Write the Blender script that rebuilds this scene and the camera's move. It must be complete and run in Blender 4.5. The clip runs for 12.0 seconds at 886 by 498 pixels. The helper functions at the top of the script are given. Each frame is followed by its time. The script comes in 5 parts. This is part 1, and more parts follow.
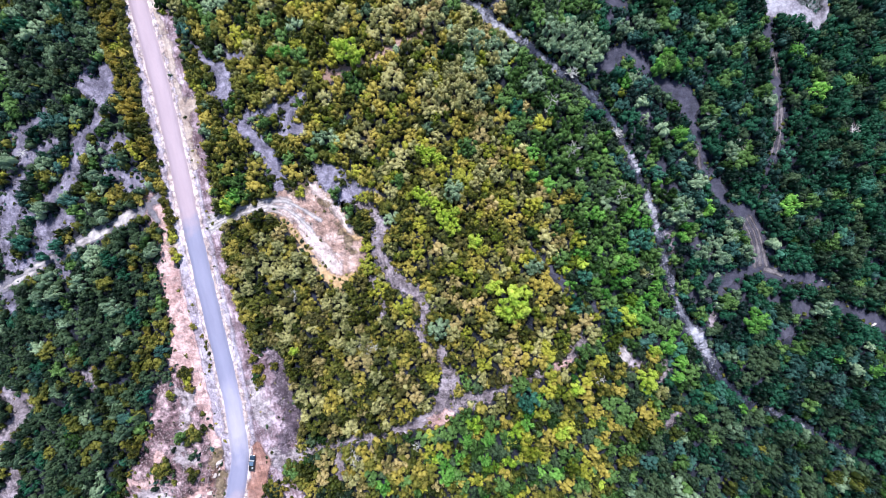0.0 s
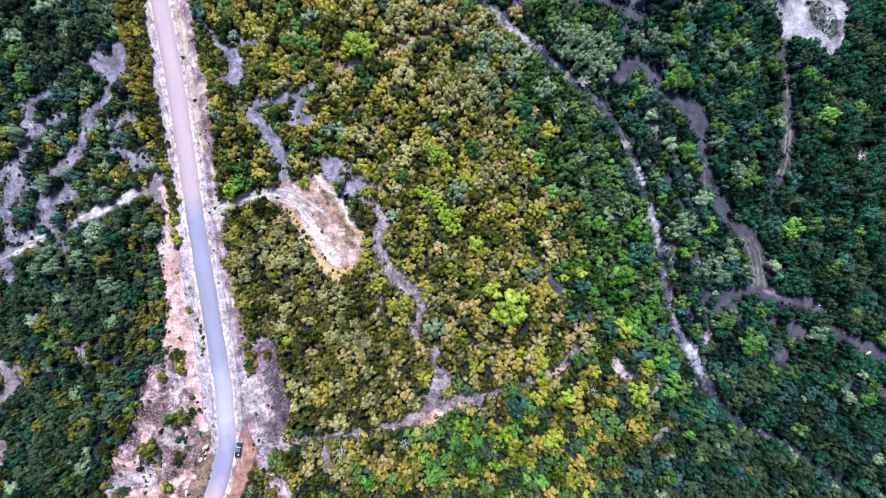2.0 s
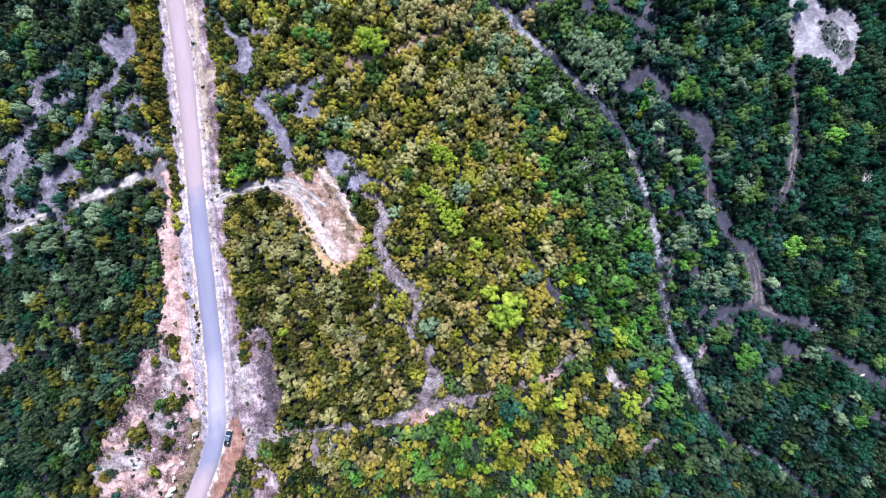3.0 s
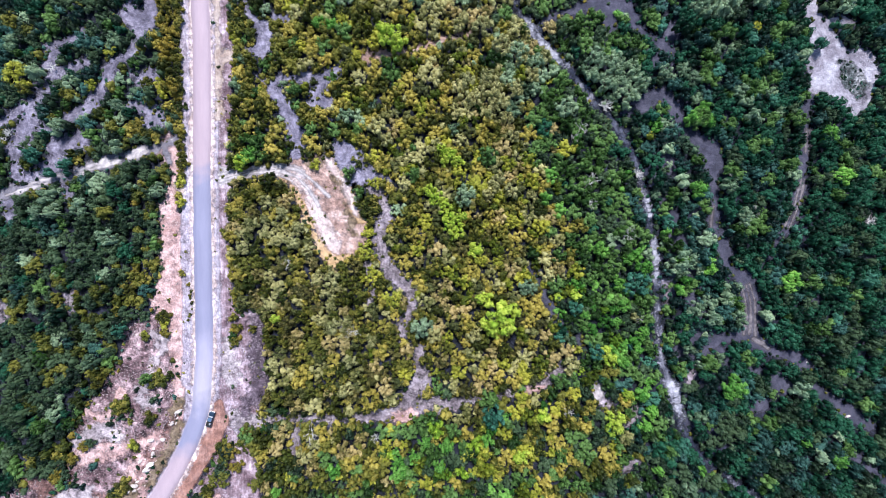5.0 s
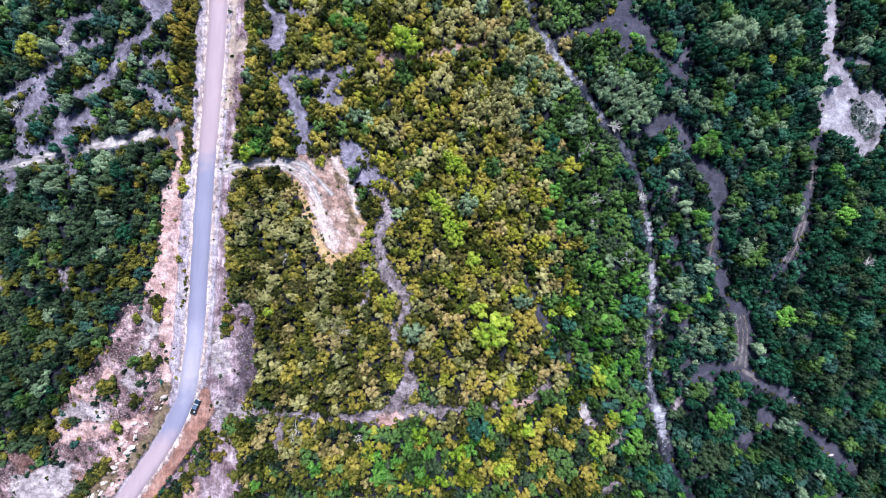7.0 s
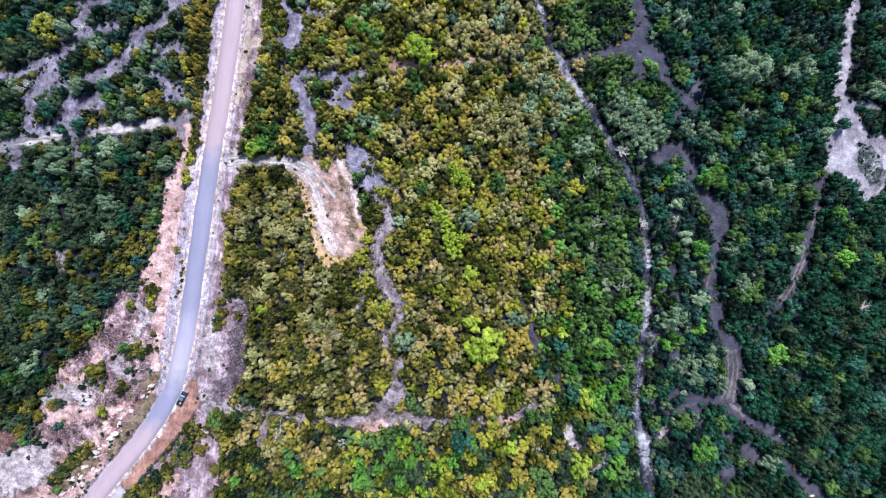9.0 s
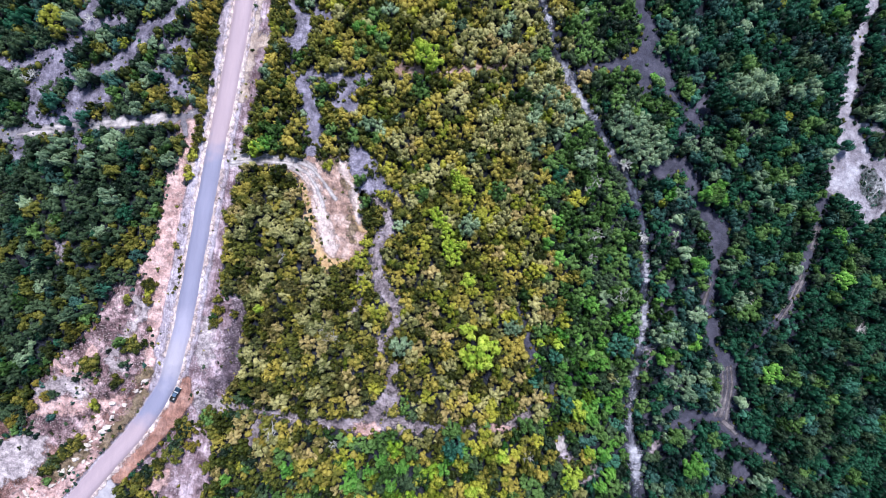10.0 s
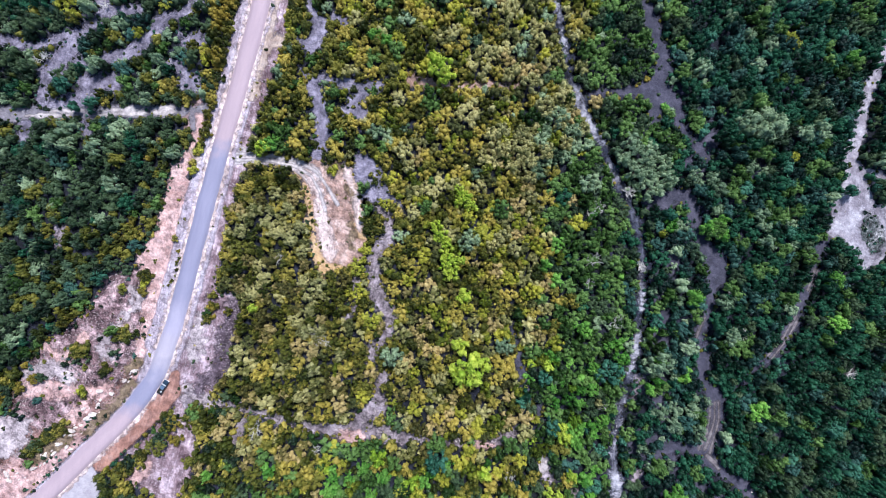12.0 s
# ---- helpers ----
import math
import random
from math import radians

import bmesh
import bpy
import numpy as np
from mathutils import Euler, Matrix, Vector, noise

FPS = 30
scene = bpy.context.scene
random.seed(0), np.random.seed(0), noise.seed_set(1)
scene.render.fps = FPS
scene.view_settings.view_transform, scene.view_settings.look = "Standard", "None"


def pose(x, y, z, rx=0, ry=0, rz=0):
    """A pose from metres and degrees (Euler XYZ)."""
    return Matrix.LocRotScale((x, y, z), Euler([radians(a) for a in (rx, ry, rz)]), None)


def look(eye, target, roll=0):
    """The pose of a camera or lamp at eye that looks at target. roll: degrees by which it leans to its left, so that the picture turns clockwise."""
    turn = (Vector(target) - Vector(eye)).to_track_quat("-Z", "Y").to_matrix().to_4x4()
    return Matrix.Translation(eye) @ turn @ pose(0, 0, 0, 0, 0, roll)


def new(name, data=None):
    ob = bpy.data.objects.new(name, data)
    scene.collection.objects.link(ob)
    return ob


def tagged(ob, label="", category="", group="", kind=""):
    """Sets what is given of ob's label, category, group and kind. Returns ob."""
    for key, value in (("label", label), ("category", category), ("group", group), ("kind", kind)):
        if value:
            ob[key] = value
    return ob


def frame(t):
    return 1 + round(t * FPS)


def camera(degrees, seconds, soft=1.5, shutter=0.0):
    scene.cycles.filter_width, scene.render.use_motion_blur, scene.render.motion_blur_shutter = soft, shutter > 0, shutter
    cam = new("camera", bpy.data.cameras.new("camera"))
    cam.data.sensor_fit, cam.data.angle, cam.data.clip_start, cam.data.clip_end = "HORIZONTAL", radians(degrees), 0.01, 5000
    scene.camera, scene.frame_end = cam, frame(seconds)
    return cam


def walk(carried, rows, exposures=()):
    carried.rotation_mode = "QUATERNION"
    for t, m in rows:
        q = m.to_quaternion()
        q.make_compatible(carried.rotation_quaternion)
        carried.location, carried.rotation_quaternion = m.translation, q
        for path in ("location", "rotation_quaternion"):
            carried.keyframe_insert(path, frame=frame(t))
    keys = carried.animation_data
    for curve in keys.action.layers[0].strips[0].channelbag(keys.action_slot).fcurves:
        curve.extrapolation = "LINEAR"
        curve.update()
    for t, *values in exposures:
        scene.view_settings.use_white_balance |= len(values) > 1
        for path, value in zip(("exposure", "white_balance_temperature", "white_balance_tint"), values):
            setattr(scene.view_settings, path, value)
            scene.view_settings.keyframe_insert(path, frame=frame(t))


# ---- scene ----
# ---------------------------------------------------------------- camera
# seconds, place in metres, tilt about its own two axes and heading in degrees: a drone that hovers, looks down and slowly turns
PATH = [
    (0, -0.203, -1.130, 192.090, -0.051, 0.029, -14.663),
    (0.5, -0.182, -1.237, 192.116, -0.026, 0.045, -13.847),
    (1, -0.177, -1.336, 192.112, 0.001, 0.070, -12.996),
    (1.5, -0.148, -1.435, 192.109, 0.019, 0.090, -12.081),
    (2, -0.113, -1.501, 192.131, 0.032, 0.098, -10.843),
    (2.5, -0.092, -1.532, 192.099, 0.038, 0.096, -9.338),
    (3, -0.098, -1.519, 192.080, 0.019, 0.093, -7.801),
    (5, -0.011, -0.777, 192.024, -0.012, 0.060, -2.375),
    (5.5, 0.013, -0.432, 192.020, -0.002, 0.032, -1.184),
    (6, -0.000, -0.000, 192.000, -0.000, 0.000, -0.000),
    (6.5, 0.022, 0.543, 191.977, 0.000, -0.032, 1.139),
    (7, 0.056, 1.179, 191.980, 0.003, -0.051, 2.261),
    (9, 0.327, 4.401, 192.034, 0.030, -0.039, 6.720),
    (9.5, 0.289, 5.336, 192.019, 0.030, -0.051, 7.837),
    (10, 0.197, 6.300, 191.997, 0.002, -0.074, 8.940),
    (10.5, 0.022, 7.332, 191.992, -0.030, -0.097, 10.031),
    (11, -0.173, 8.397, 191.993, -0.064, -0.137, 11.137),
    (11.5, -0.415, 9.473, 192.034, -0.104, -0.160, 12.242),
    (12, -0.657, 10.607, 192.074, -0.138, -0.188, 13.314),
]
cam = camera(68.0, 12.0, soft=0.8)
walk(cam, [(t, pose(x, y, z, a, b, h)) for t, x, y, z, a, b, h in PATH],
     exposures=[(0.0, 0.71, 5850, 11), (6.0, 0.63, 5850, 11), (12.0, 0.52, 5850, 11)])

# ---------------------------------------------------------------- light
SUN_ELEVATION, SUN_AZIMUTH = 62.0, 5.0      # azimuth from +y towards +x
world = bpy.data.worlds.new("sky")
scene.world = world
world.use_nodes = True
wn = world.node_tree
sky = wn.nodes.new("ShaderNodeTexSky")
sky.sky_type = "NISHITA"
sky.sun_disc = False
sky.sun_elevation = radians(SUN_ELEVATION)
sky.sun_rotation = radians(SUN_AZIMUTH)
sky.air_density, sky.dust_density, sky.ozone_density = 1.0, 1.0, 1.0
wn.links.new(sky.outputs[0], wn.nodes["Background"].inputs[0])
wn.nodes["Background"].inputs[1].default_value = 0.10

sun = new("sun", bpy.data.lights.new("sun", "SUN"))
sun.data.energy, sun.data.angle, sun.data.color = 4.15, radians(10.0), (1.0, 0.93, 0.86)
az, el = radians(SUN_AZIMUTH), radians(SUN_ELEVATION)
way_to_sun = Vector((math.sin(az) * math.cos(el), math.cos(az) * math.cos(el), math.sin(el)))
sun.matrix_world = look(way_to_sun * 400, (0, 0, 0))

# ---------------------------------------------------------------- materials
def node(nt, kind, **values):
    n = nt.nodes.new(kind)
    for k, v in values.items():
        n.inputs[k].default_value = v
    return n


def ramp(nt, fac, stops):
    r = nt.nodes.new("ShaderNodeValToRGB")
    e = r.color_ramp.elements
    while len(e) < len(stops):
        e.new(0.5)
    for i, (p, c) in enumerate(stops):
        e[i].position, e[i].color = p, (*c, 1)
    nt.links.new(fac, r.inputs[0])
    return r.outputs[0]


def mixed(nt, blend, fac, a, b):
    m = nt.nodes.new("ShaderNodeMix")
    m.data_type, m.blend_type = "RGBA", blend
    for value, socket in ((fac, m.inputs[0]), (a, m.inputs[6]), (b, m.inputs[7])):
        if isinstance(value, bpy.types.NodeSocket):
            nt.links.new(value, socket)
        elif isinstance(value, tuple):
            socket.default_value = (*value, 1)
        else:
            socket.default_value = value
    return m.outputs[2]


def noise_at(nt, scale, detail=4.0, rough=0.55, stretch=None):
    co = nt.nodes.new("ShaderNodeNewGeometry").outputs["Position"]
    if stretch:
        mp = nt.nodes.new("ShaderNodeMapping")
        mp.inputs["Scale"].default_value = stretch
        nt.links.new(co, mp.inputs[0])
        co = mp.outputs[0]
    n = node(nt, "ShaderNodeTexNoise", Scale=scale, Detail=detail, Roughness=rough)
    nt.links.new(co, n.inputs["Vector"])
    return n.outputs["Fac"]


def base(name, rough=0.8):
    m = bpy.data.materials.new(name)
    m.use_nodes = True
    nt = m.node_tree
    b = nt.nodes["Principled BSDF"]
    b.inputs["Roughness"].default_value = rough
    b.inputs["Specular IOR Level"].default_value = 0.25
    return m, nt, b


def bump(nt, b, height, strength, distance):
    n = node(nt, "ShaderNodeBump", Strength=strength, Distance=distance)
    nt.links.new(height, n.inputs["Height"])
    nt.links.new(n.outputs[0], b.inputs["Normal"])


def leaf_material(name, colour, tips, vary=0.10):
    """Foliage: tint varies leaf by leaf, within a crown and, most, from plant to plant (tone); some light passes through."""
    m, nt, b = base(name, 0.55)
    geo = nt.nodes.new("ShaderNodeNewGeometry")
    info = nt.nodes.new("ShaderNodeObjectInfo")
    dark_leaf = tuple(c * f for c, f in zip(colour, (0.36, 0.42, 0.44)))
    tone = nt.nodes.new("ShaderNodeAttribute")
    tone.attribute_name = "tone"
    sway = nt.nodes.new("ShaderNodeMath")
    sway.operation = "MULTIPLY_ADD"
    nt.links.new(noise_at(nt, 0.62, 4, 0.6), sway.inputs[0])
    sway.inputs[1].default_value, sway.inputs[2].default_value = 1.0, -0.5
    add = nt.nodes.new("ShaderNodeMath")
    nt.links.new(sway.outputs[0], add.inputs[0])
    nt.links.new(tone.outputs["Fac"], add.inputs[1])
    c = ramp(nt, add.outputs[0], [(0.08, dark_leaf), (0.42, colour), (0.95, tips)])
    lo, hi = 1 - vary, 1 + vary * 1.5
    c = mixed(nt, "MULTIPLY", 1.0, c, ramp(nt, geo.outputs["Random Per Island"], [(0.0, (lo, lo, lo)), (0.55, (1, 1, 1)), (1.0, (hi, hi, hi))]))
    c3 = ramp(nt, info.outputs["Random"], [(0.0, (0.85, 0.88, 0.85)), (1.0, (1.12, 1.08, 1.0))])
    c = mixed(nt, "MULTIPLY", 1.0, c, c3)
    nt.links.new(c, b.inputs["Base Color"])
    t = nt.nodes.new("ShaderNodeBsdfTranslucent")
    nt.links.new(c, t.inputs[0])
    ms = nt.nodes.new("ShaderNodeMixShader")
    ms.inputs[0].default_value = 0.25
    nt.links.new(b.outputs[0], ms.inputs[1])
    nt.links.new(t.outputs[0], ms.inputs[2])
    nt.links.new(ms.outputs[0], nt.nodes["Material Output"].inputs[0])
    return m


def soil_material(name, stops, fleck, fleck_amount=0.5, ragged=1.0, rough=0.95, thin=False, contrast=0.5, streak=0.0):
    """Bare ground: blotches, coarse grain and stone flecks. thin: it peters out raggedly towards the rim of its patch."""
    m, nt, b = base(name, rough)
    c = ramp(nt, noise_at(nt, 0.17, 9, 0.72), [(p * 0.9 + 0.05, q) for p, q in stops])
    lo, hi = 1 - contrast, 1 + contrast
    c = mixed(nt, "MULTIPLY", 1.0, c, ramp(nt, noise_at(nt, 0.55, 6, 0.72), [(0.36, (lo, lo, lo * 1.05)), (0.5, (1, 1, 1)), (0.64, (hi, hi, hi * 0.98))]))
    lo, hi = 1 - contrast * 0.5, 1 + contrast * 0.5
    c = mixed(nt, "MULTIPLY", 1.0, c, ramp(nt, noise_at(nt, 2.6, 5, 0.75), [(0.36, (lo, lo, lo)), (0.5, (1, 1, 1)), (0.64, (hi, hi, hi))]))
    # rills and wash lines
    c = mixed(nt, "MULTIPLY", 1.0, c, ramp(nt, noise_at(nt, 0.38, 4, 0.6), [(0.455, (1, 1, 1)), (0.488, (hi, hi, hi)), (0.512, (lo, lo, lo)), (0.545, (1, 1, 1))]))
    if streak:
        lo, hi = 1 - streak, 1 + streak
        c = mixed(nt, "MULTIPLY", 1.0, c, ramp(nt, noise_at(nt, 0.9, 5, 0.7, (1.0, 0.07, 1.0)), [(0.38, (lo, lo * 0.97, lo)), (0.62, (hi, hi, hi))]))
    spots = ramp(nt, noise_at(nt, 2.1, 4, 0.7), [(0.55, (0, 0, 0)), (0.63, (1, 1, 1))])
    where = ramp(nt, noise_at(nt, 0.13, 3, 0.5), [(0.38, (0, 0, 0)), (0.62, (1, 1, 1))])
    m1 = nt.nodes.new("ShaderNodeMath")
    m1.operation = "MULTIPLY"
    nt.links.new(mixed(nt, "MULTIPLY", 1.0, spots, where), m1.inputs[0])
    m1.inputs[1].default_value = fleck_amount
    c = mixed(nt, "MIX", m1.outputs[0], c, fleck)
    nt.links.new(c, b.inputs["Base Color"])
    bump(nt, b, noise_at(nt, 1.6, 7, 0.72), 0.9, 0.4)
    if thin:
        at = nt.nodes.new("ShaderNodeAttribute")
        at.attribute_name = "depth"
        n1 = nt.nodes.new("ShaderNodeMath")
        n1.operation = "MULTIPLY_ADD"
        nt.links.new(noise_at(nt, 0.42, 7, 0.7), n1.inputs[0])
        n1.inputs[1].default_value = 11.0 * ragged
        n1.inputs[2].default_value = -5.4 * ragged + 0.2
        n2 = nt.nodes.new("ShaderNodeMath")
        n2.operation = "ADD"
        nt.links.new(n1.outputs[0], n2.inputs[0])
        nt.links.new(at.outputs["Fac"], n2.inputs[1])
        mr = node(nt, "ShaderNodeMapRange")
        mr.inputs["From Min"].default_value, mr.inputs["From Max"].default_value = -0.35 - 0.5 * ragged, 0.35 + 0.5 * ragged
        nt.links.new(n2.outputs[0], mr.inputs["Value"])
        tr = nt.nodes.new("ShaderNodeBsdfTransparent")
        ms = nt.nodes.new("ShaderNodeMixShader")
        nt.links.new(mr.outputs[0], ms.inputs[0])
        nt.links.new(tr.outputs[0], ms.inputs[1])
        nt.links.new(b.outputs[0], ms.inputs[2])
        nt.links.new(ms.outputs[0], nt.nodes["Material Output"].inputs[0])
    return m


def plain(name, colour, rough=0.5, metal=0.0, grain=0.15, scale=3.0):
    m, nt, b = base(name, rough)
    b.inputs["Metallic"].default_value = metal
    c = ramp(nt, noise_at(nt, scale, 5), [(0.3, tuple(x * (1 - grain) for x in colour)), (0.7, tuple(min(1, x * (1 + grain)) for x in colour))])
    nt.links.new(c, b.inputs["Base Color"])
    return m


# main leaf colour, pale end that lighter plants and tuft tops lean to
FOLIAGE = {
    "olive": ((0.084, 0.096, 0.013), (0.420, 0.362, 0.080)),
    "dark_olive": ((0.046, 0.064, 0.010), (0.185, 0.188, 0.036)),
    "tan": ((0.130, 0.122, 0.034), (0.460, 0.380, 0.175)),
    "pale": ((0.160, 0.170, 0.056), (0.475, 0.460, 0.215)),
    "green": ((0.034, 0.086, 0.016), (0.132, 0.245, 0.072)),
    # moss, deep and slate green have bluish haze mixed into their colour
    "moss_green": ((0.016, 0.038, 0.020), (0.068, 0.116, 0.060)),
    "deep_green": ((0.0042, 0.033, 0.017), (0.024, 0.108, 0.060)),
    "blue_green": ((0.014, 0.078, 0.050), (0.068, 0.205, 0.145)),
    "grey_green": ((0.116, 0.192, 0.112), (0.292, 0.405, 0.262)),
    "slate_green": ((0.011, 0.040, 0.034), (0.058, 0.148, 0.128)),
    "lime": ((0.215, 0.365, 0.028), (0.490, 0.590, 0.085)),
    "leaf_green": ((0.062, 0.205, 0.028), (0.190, 0.410, 0.082)),
    "yellow_green": ((0.130, 0.170, 0.014), (0.410, 0.415, 0.058)),
    "rusty": ((0.070, 0.076, 0.011), (0.255, 0.205, 0.034)),
    "fresh_green": ((0.115, 0.330, 0.036), (0.290, 0.560, 0.115)),
}
SPECIES = list(FOLIAGE)
LEAF = {k: leaf_material("leaf_" + k, *c) for k, c in FOLIAGE.items()}
BARK = plain("bark", (0.10, 0.08, 0.06), 0.9, 0, 0.35, 6)
BLEACHED = plain("bleached_wood", (0.50, 0.49, 0.48), 0.85, 0, 0.25, 5)

# litter near black: the shade of the gaps is put into its colour
M_GROUND = soil_material("shaded_leaf_litter", [(0.3, (0.006, 0.008, 0.011)), (0.5, (0.013, 0.016, 0.026)), (0.7, (0.038, 0.042, 0.076))], (0.091, 0.096, 0.169), 0.5)
M_GREY = soil_material("limestone_soil", [(0.34, (0.084, 0.081, 0.117)), (0.5, (0.172, 0.161, 0.231)), (0.66, (0.345, 0.327, 0.443))], (0.561, 0.532, 0.591), 0.6, 0.75, thin=True, contrast=0.45)
M_GLADE = soil_material("glade_soil", [(0.34, (0.073, 0.069, 0.099)), (0.5, (0.153, 0.141, 0.199)), (0.66, (0.307, 0.288, 0.381))], (0.465, 0.437, 0.493), 0.6, 0.75, thin=True, contrast=0.45)
M_STONY = soil_material("stony_soil", [(0.34, (0.072, 0.059, 0.068)), (0.5, (0.188, 0.157, 0.185)), (0.66, (0.374, 0.331, 0.402))], (0.540, 0.499, 0.499), 0.85, 0.8, thin=True, contrast=0.6)
M_CALICHE = soil_material("caliche", [(0.34, (0.244, 0.142, 0.137)), (0.5, (0.467, 0.307, 0.300)), (0.66, (0.641, 0.462, 0.464))], (0.590, 0.498, 0.481), 0.75, 0.7, thin=True)
M_SCRAPE = soil_material("scraped_caliche", [(0.36, (0.190, 0.118, 0.097)), (0.5, (0.345, 0.231, 0.204)), (0.62, (0.540, 0.409, 0.385))], (0.391, 0.322, 0.287), 0.6, 0.5, thin=True)
M_PALE = soil_material("white_sand", [(0.34, (0.264, 0.230, 0.235)), (0.5, (0.367, 0.327, 0.344)), (0.66, (0.459, 0.424, 0.448))], (0.539, 0.517, 0.528), 0.6, 0.22, thin=True, contrast=0.5)
M_SAND = soil_material("sand", [(0.34, (0.128, 0.114, 0.145)), (0.5, (0.268, 0.250, 0.303)), (0.62, (0.441, 0.429, 0.499))], (0.535, 0.535, 0.593), 0.6, 0.14, thin=True, contrast=0.25)
M_RIM = soil_material("rim_caliche", [(0.34, (0.410, 0.311, 0.298)), (0.5, (0.576, 0.466, 0.459)), (0.66, (0.705, 0.609, 0.609))], (0.675, 0.621, 0.621), 0.6, 0.55, thin=True)
M_SLAB = soil_material("weathered_limestone", [(0.34, (0.190, 0.158, 0.176)), (0.5, (0.355, 0.305, 0.334)), (0.66, (0.507, 0.445, 0.469))], (0.634, 0.563, 0.586), 0.7, 1.1, thin=True, contrast=0.5)
M_TRACK = soil_material("pale_track", [(0.34, (0.112, 0.105, 0.131)), (0.5, (0.177, 0.167, 0.204)), (0.66, (0.230, 0.222, 0.263))], (0.304, 0.291, 0.311), 0.6, 0.2, thin=True, contrast=0.35)
M_SLOPE = soil_material("crumbling_slope", [(0.38, (0.046, 0.027, 0.032)), (0.5, (0.148, 0.093, 0.106)), (0.63, (0.42, 0.305, 0.335))], (0.56, 0.47, 0.50), 0.95, 0.8, thin=True, contrast=0.9)
M_SHOULDER = soil_material("trodden_shoulder", [(0.38, (0.096, 0.059, 0.072)), (0.5, (0.223, 0.159, 0.187)), (0.63, (0.520, 0.424, 0.497))], (0.644, 0.600, 0.666), 0.7, 0.6, thin=True, contrast=0.35, streak=0.3)
M_RUT = soil_material("rut_dust", [(0.34, (0.086, 0.076, 0.086)), (0.5, (0.137, 0.122, 0.137)), (0.66, (0.202, 0.184, 0.202))], (0.259, 0.245, 0.259), 0.5, 0.04, thin=True)
M_WHEEL = soil_material("white_dust", [(0.34, (0.370, 0.334, 0.352)), (0.5, (0.458, 0.422, 0.440)), (0.66, (0.546, 0.510, 0.528))], (0.528, 0.493, 0.510), 0.4, 0.05, thin=True, contrast=0.3)
M_HOLLOW = soil_material("rocky_hollow", [(0.38, (0.030, 0.038, 0.040)), (0.5, (0.070, 0.080, 0.085)), (0.62, (0.260, 0.260, 0.280))], (0.420, 0.420, 0.450), 0.8, 0.5, thin=True, contrast=0.9)
M_RUBBLE = soil_material("dark_rubble", [(0.36, (0.040, 0.028, 0.038)), (0.5, (0.085, 0.063, 0.084)), (0.64, (0.20, 0.157, 0.195))], (0.42, 0.37, 0.41), 0.95, 0.9, thin=True, contrast=0.6)
M_EARTH = soil_material("brown_earth", [(0.36, (0.076, 0.041, 0.036)), (0.5, (0.154, 0.085, 0.079)), (0.64, (0.270, 0.159, 0.158))], (0.470, 0.346, 0.329), 0.7, 0.6, thin=True, contrast=0.7)
M_SMOOTH = soil_material("packed_gravel", [(0.34, (0.324, 0.300, 0.348)), (0.5, (0.396, 0.372, 0.426)), (0.66, (0.456, 0.432, 0.480))], (0.504, 0.480, 0.528), 0.3, 0.12, thin=True, contrast=0.12)
M_WASH = soil_material("washed_gravel", [(0.42, (0.051, 0.054, 0.079)), (0.5, (0.165, 0.168, 0.216)), (0.60, (0.381, 0.381, 0.457))], (0.572, 0.572, 0.623), 0.8, 0.8, thin=True, contrast=0.5)
M_VERGE = soil_material("verge_gravel", [(0.34, (0.228, 0.188, 0.220)), (0.5, (0.361, 0.315, 0.378)), (0.66, (0.480, 0.445, 0.533))], (0.496, 0.505, 0.548), 0.8, 0.12, thin=True, streak=0.22)
M_ORANGE = soil_material("ochre_soil", [(0.34, (0.38, 0.245, 0.125)), (0.5, (0.54, 0.37, 0.21)), (0.66, (0.62, 0.47, 0.32))], (0.6, 0.5, 0.4), 0.5, 0.8, thin=True, contrast=0.25)
M_OCHRE_DUST = soil_material("ochre_dust", [(0.34, (0.30, 0.225, 0.185)), (0.5, (0.42, 0.34, 0.30)), (0.66, (0.50, 0.43, 0.40))], (0.5, 0.45, 0.42), 0.5, 0.5, thin=True, contrast=0.25, streak=0.2)
M_BROWN = soil_material("red_brown_dirt", [(0.34, (0.202, 0.101, 0.079)), (0.5, (0.297, 0.162, 0.131)), (0.66, (0.391, 0.245, 0.211))], (0.404, 0.301, 0.284), 0.4, 0.12, thin=True, contrast=0.3, streak=0.25)
M_GRASS = soil_material("dry_grass", [(0.34, (0.110, 0.078, 0.050)), (0.5, (0.185, 0.138, 0.096)), (0.66, (0.30, 0.235, 0.185))], (0.12, 0.11, 0.045), 0.6, 0.7, thin=True, contrast=0.6)
# dirt made dark and bluish: the woods' shade and haze in its colour
M_MAUVE = soil_material("shaded_dirt", [(0.34, (0.032, 0.034, 0.052)), (0.5, (0.056, 0.056, 0.086)), (0.66, (0.092, 0.090, 0.130))], (0.11, 0.105, 0.13), 0.4, 0.4, thin=True, contrast=0.25)
# dark navy for a wet bed with the trees' shade in its colour
M_BED = soil_material("creek_bed", [(0.40, (0.010, 0.013, 0.026)), (0.52, (0.024, 0.029, 0.050)), (0.66, (0.09, 0.098, 0.14))], (0.30, 0.30, 0.34), 0.4, 0.35, thin=True, contrast=0.6)
M_ROCK = soil_material("limestone", [(0.34, (0.19, 0.165, 0.155)), (0.5, (0.28, 0.25, 0.245)), (0.66, (0.38, 0.355, 0.35))], (0.2, 0.18, 0.16), 0.4, contrast=0.5)

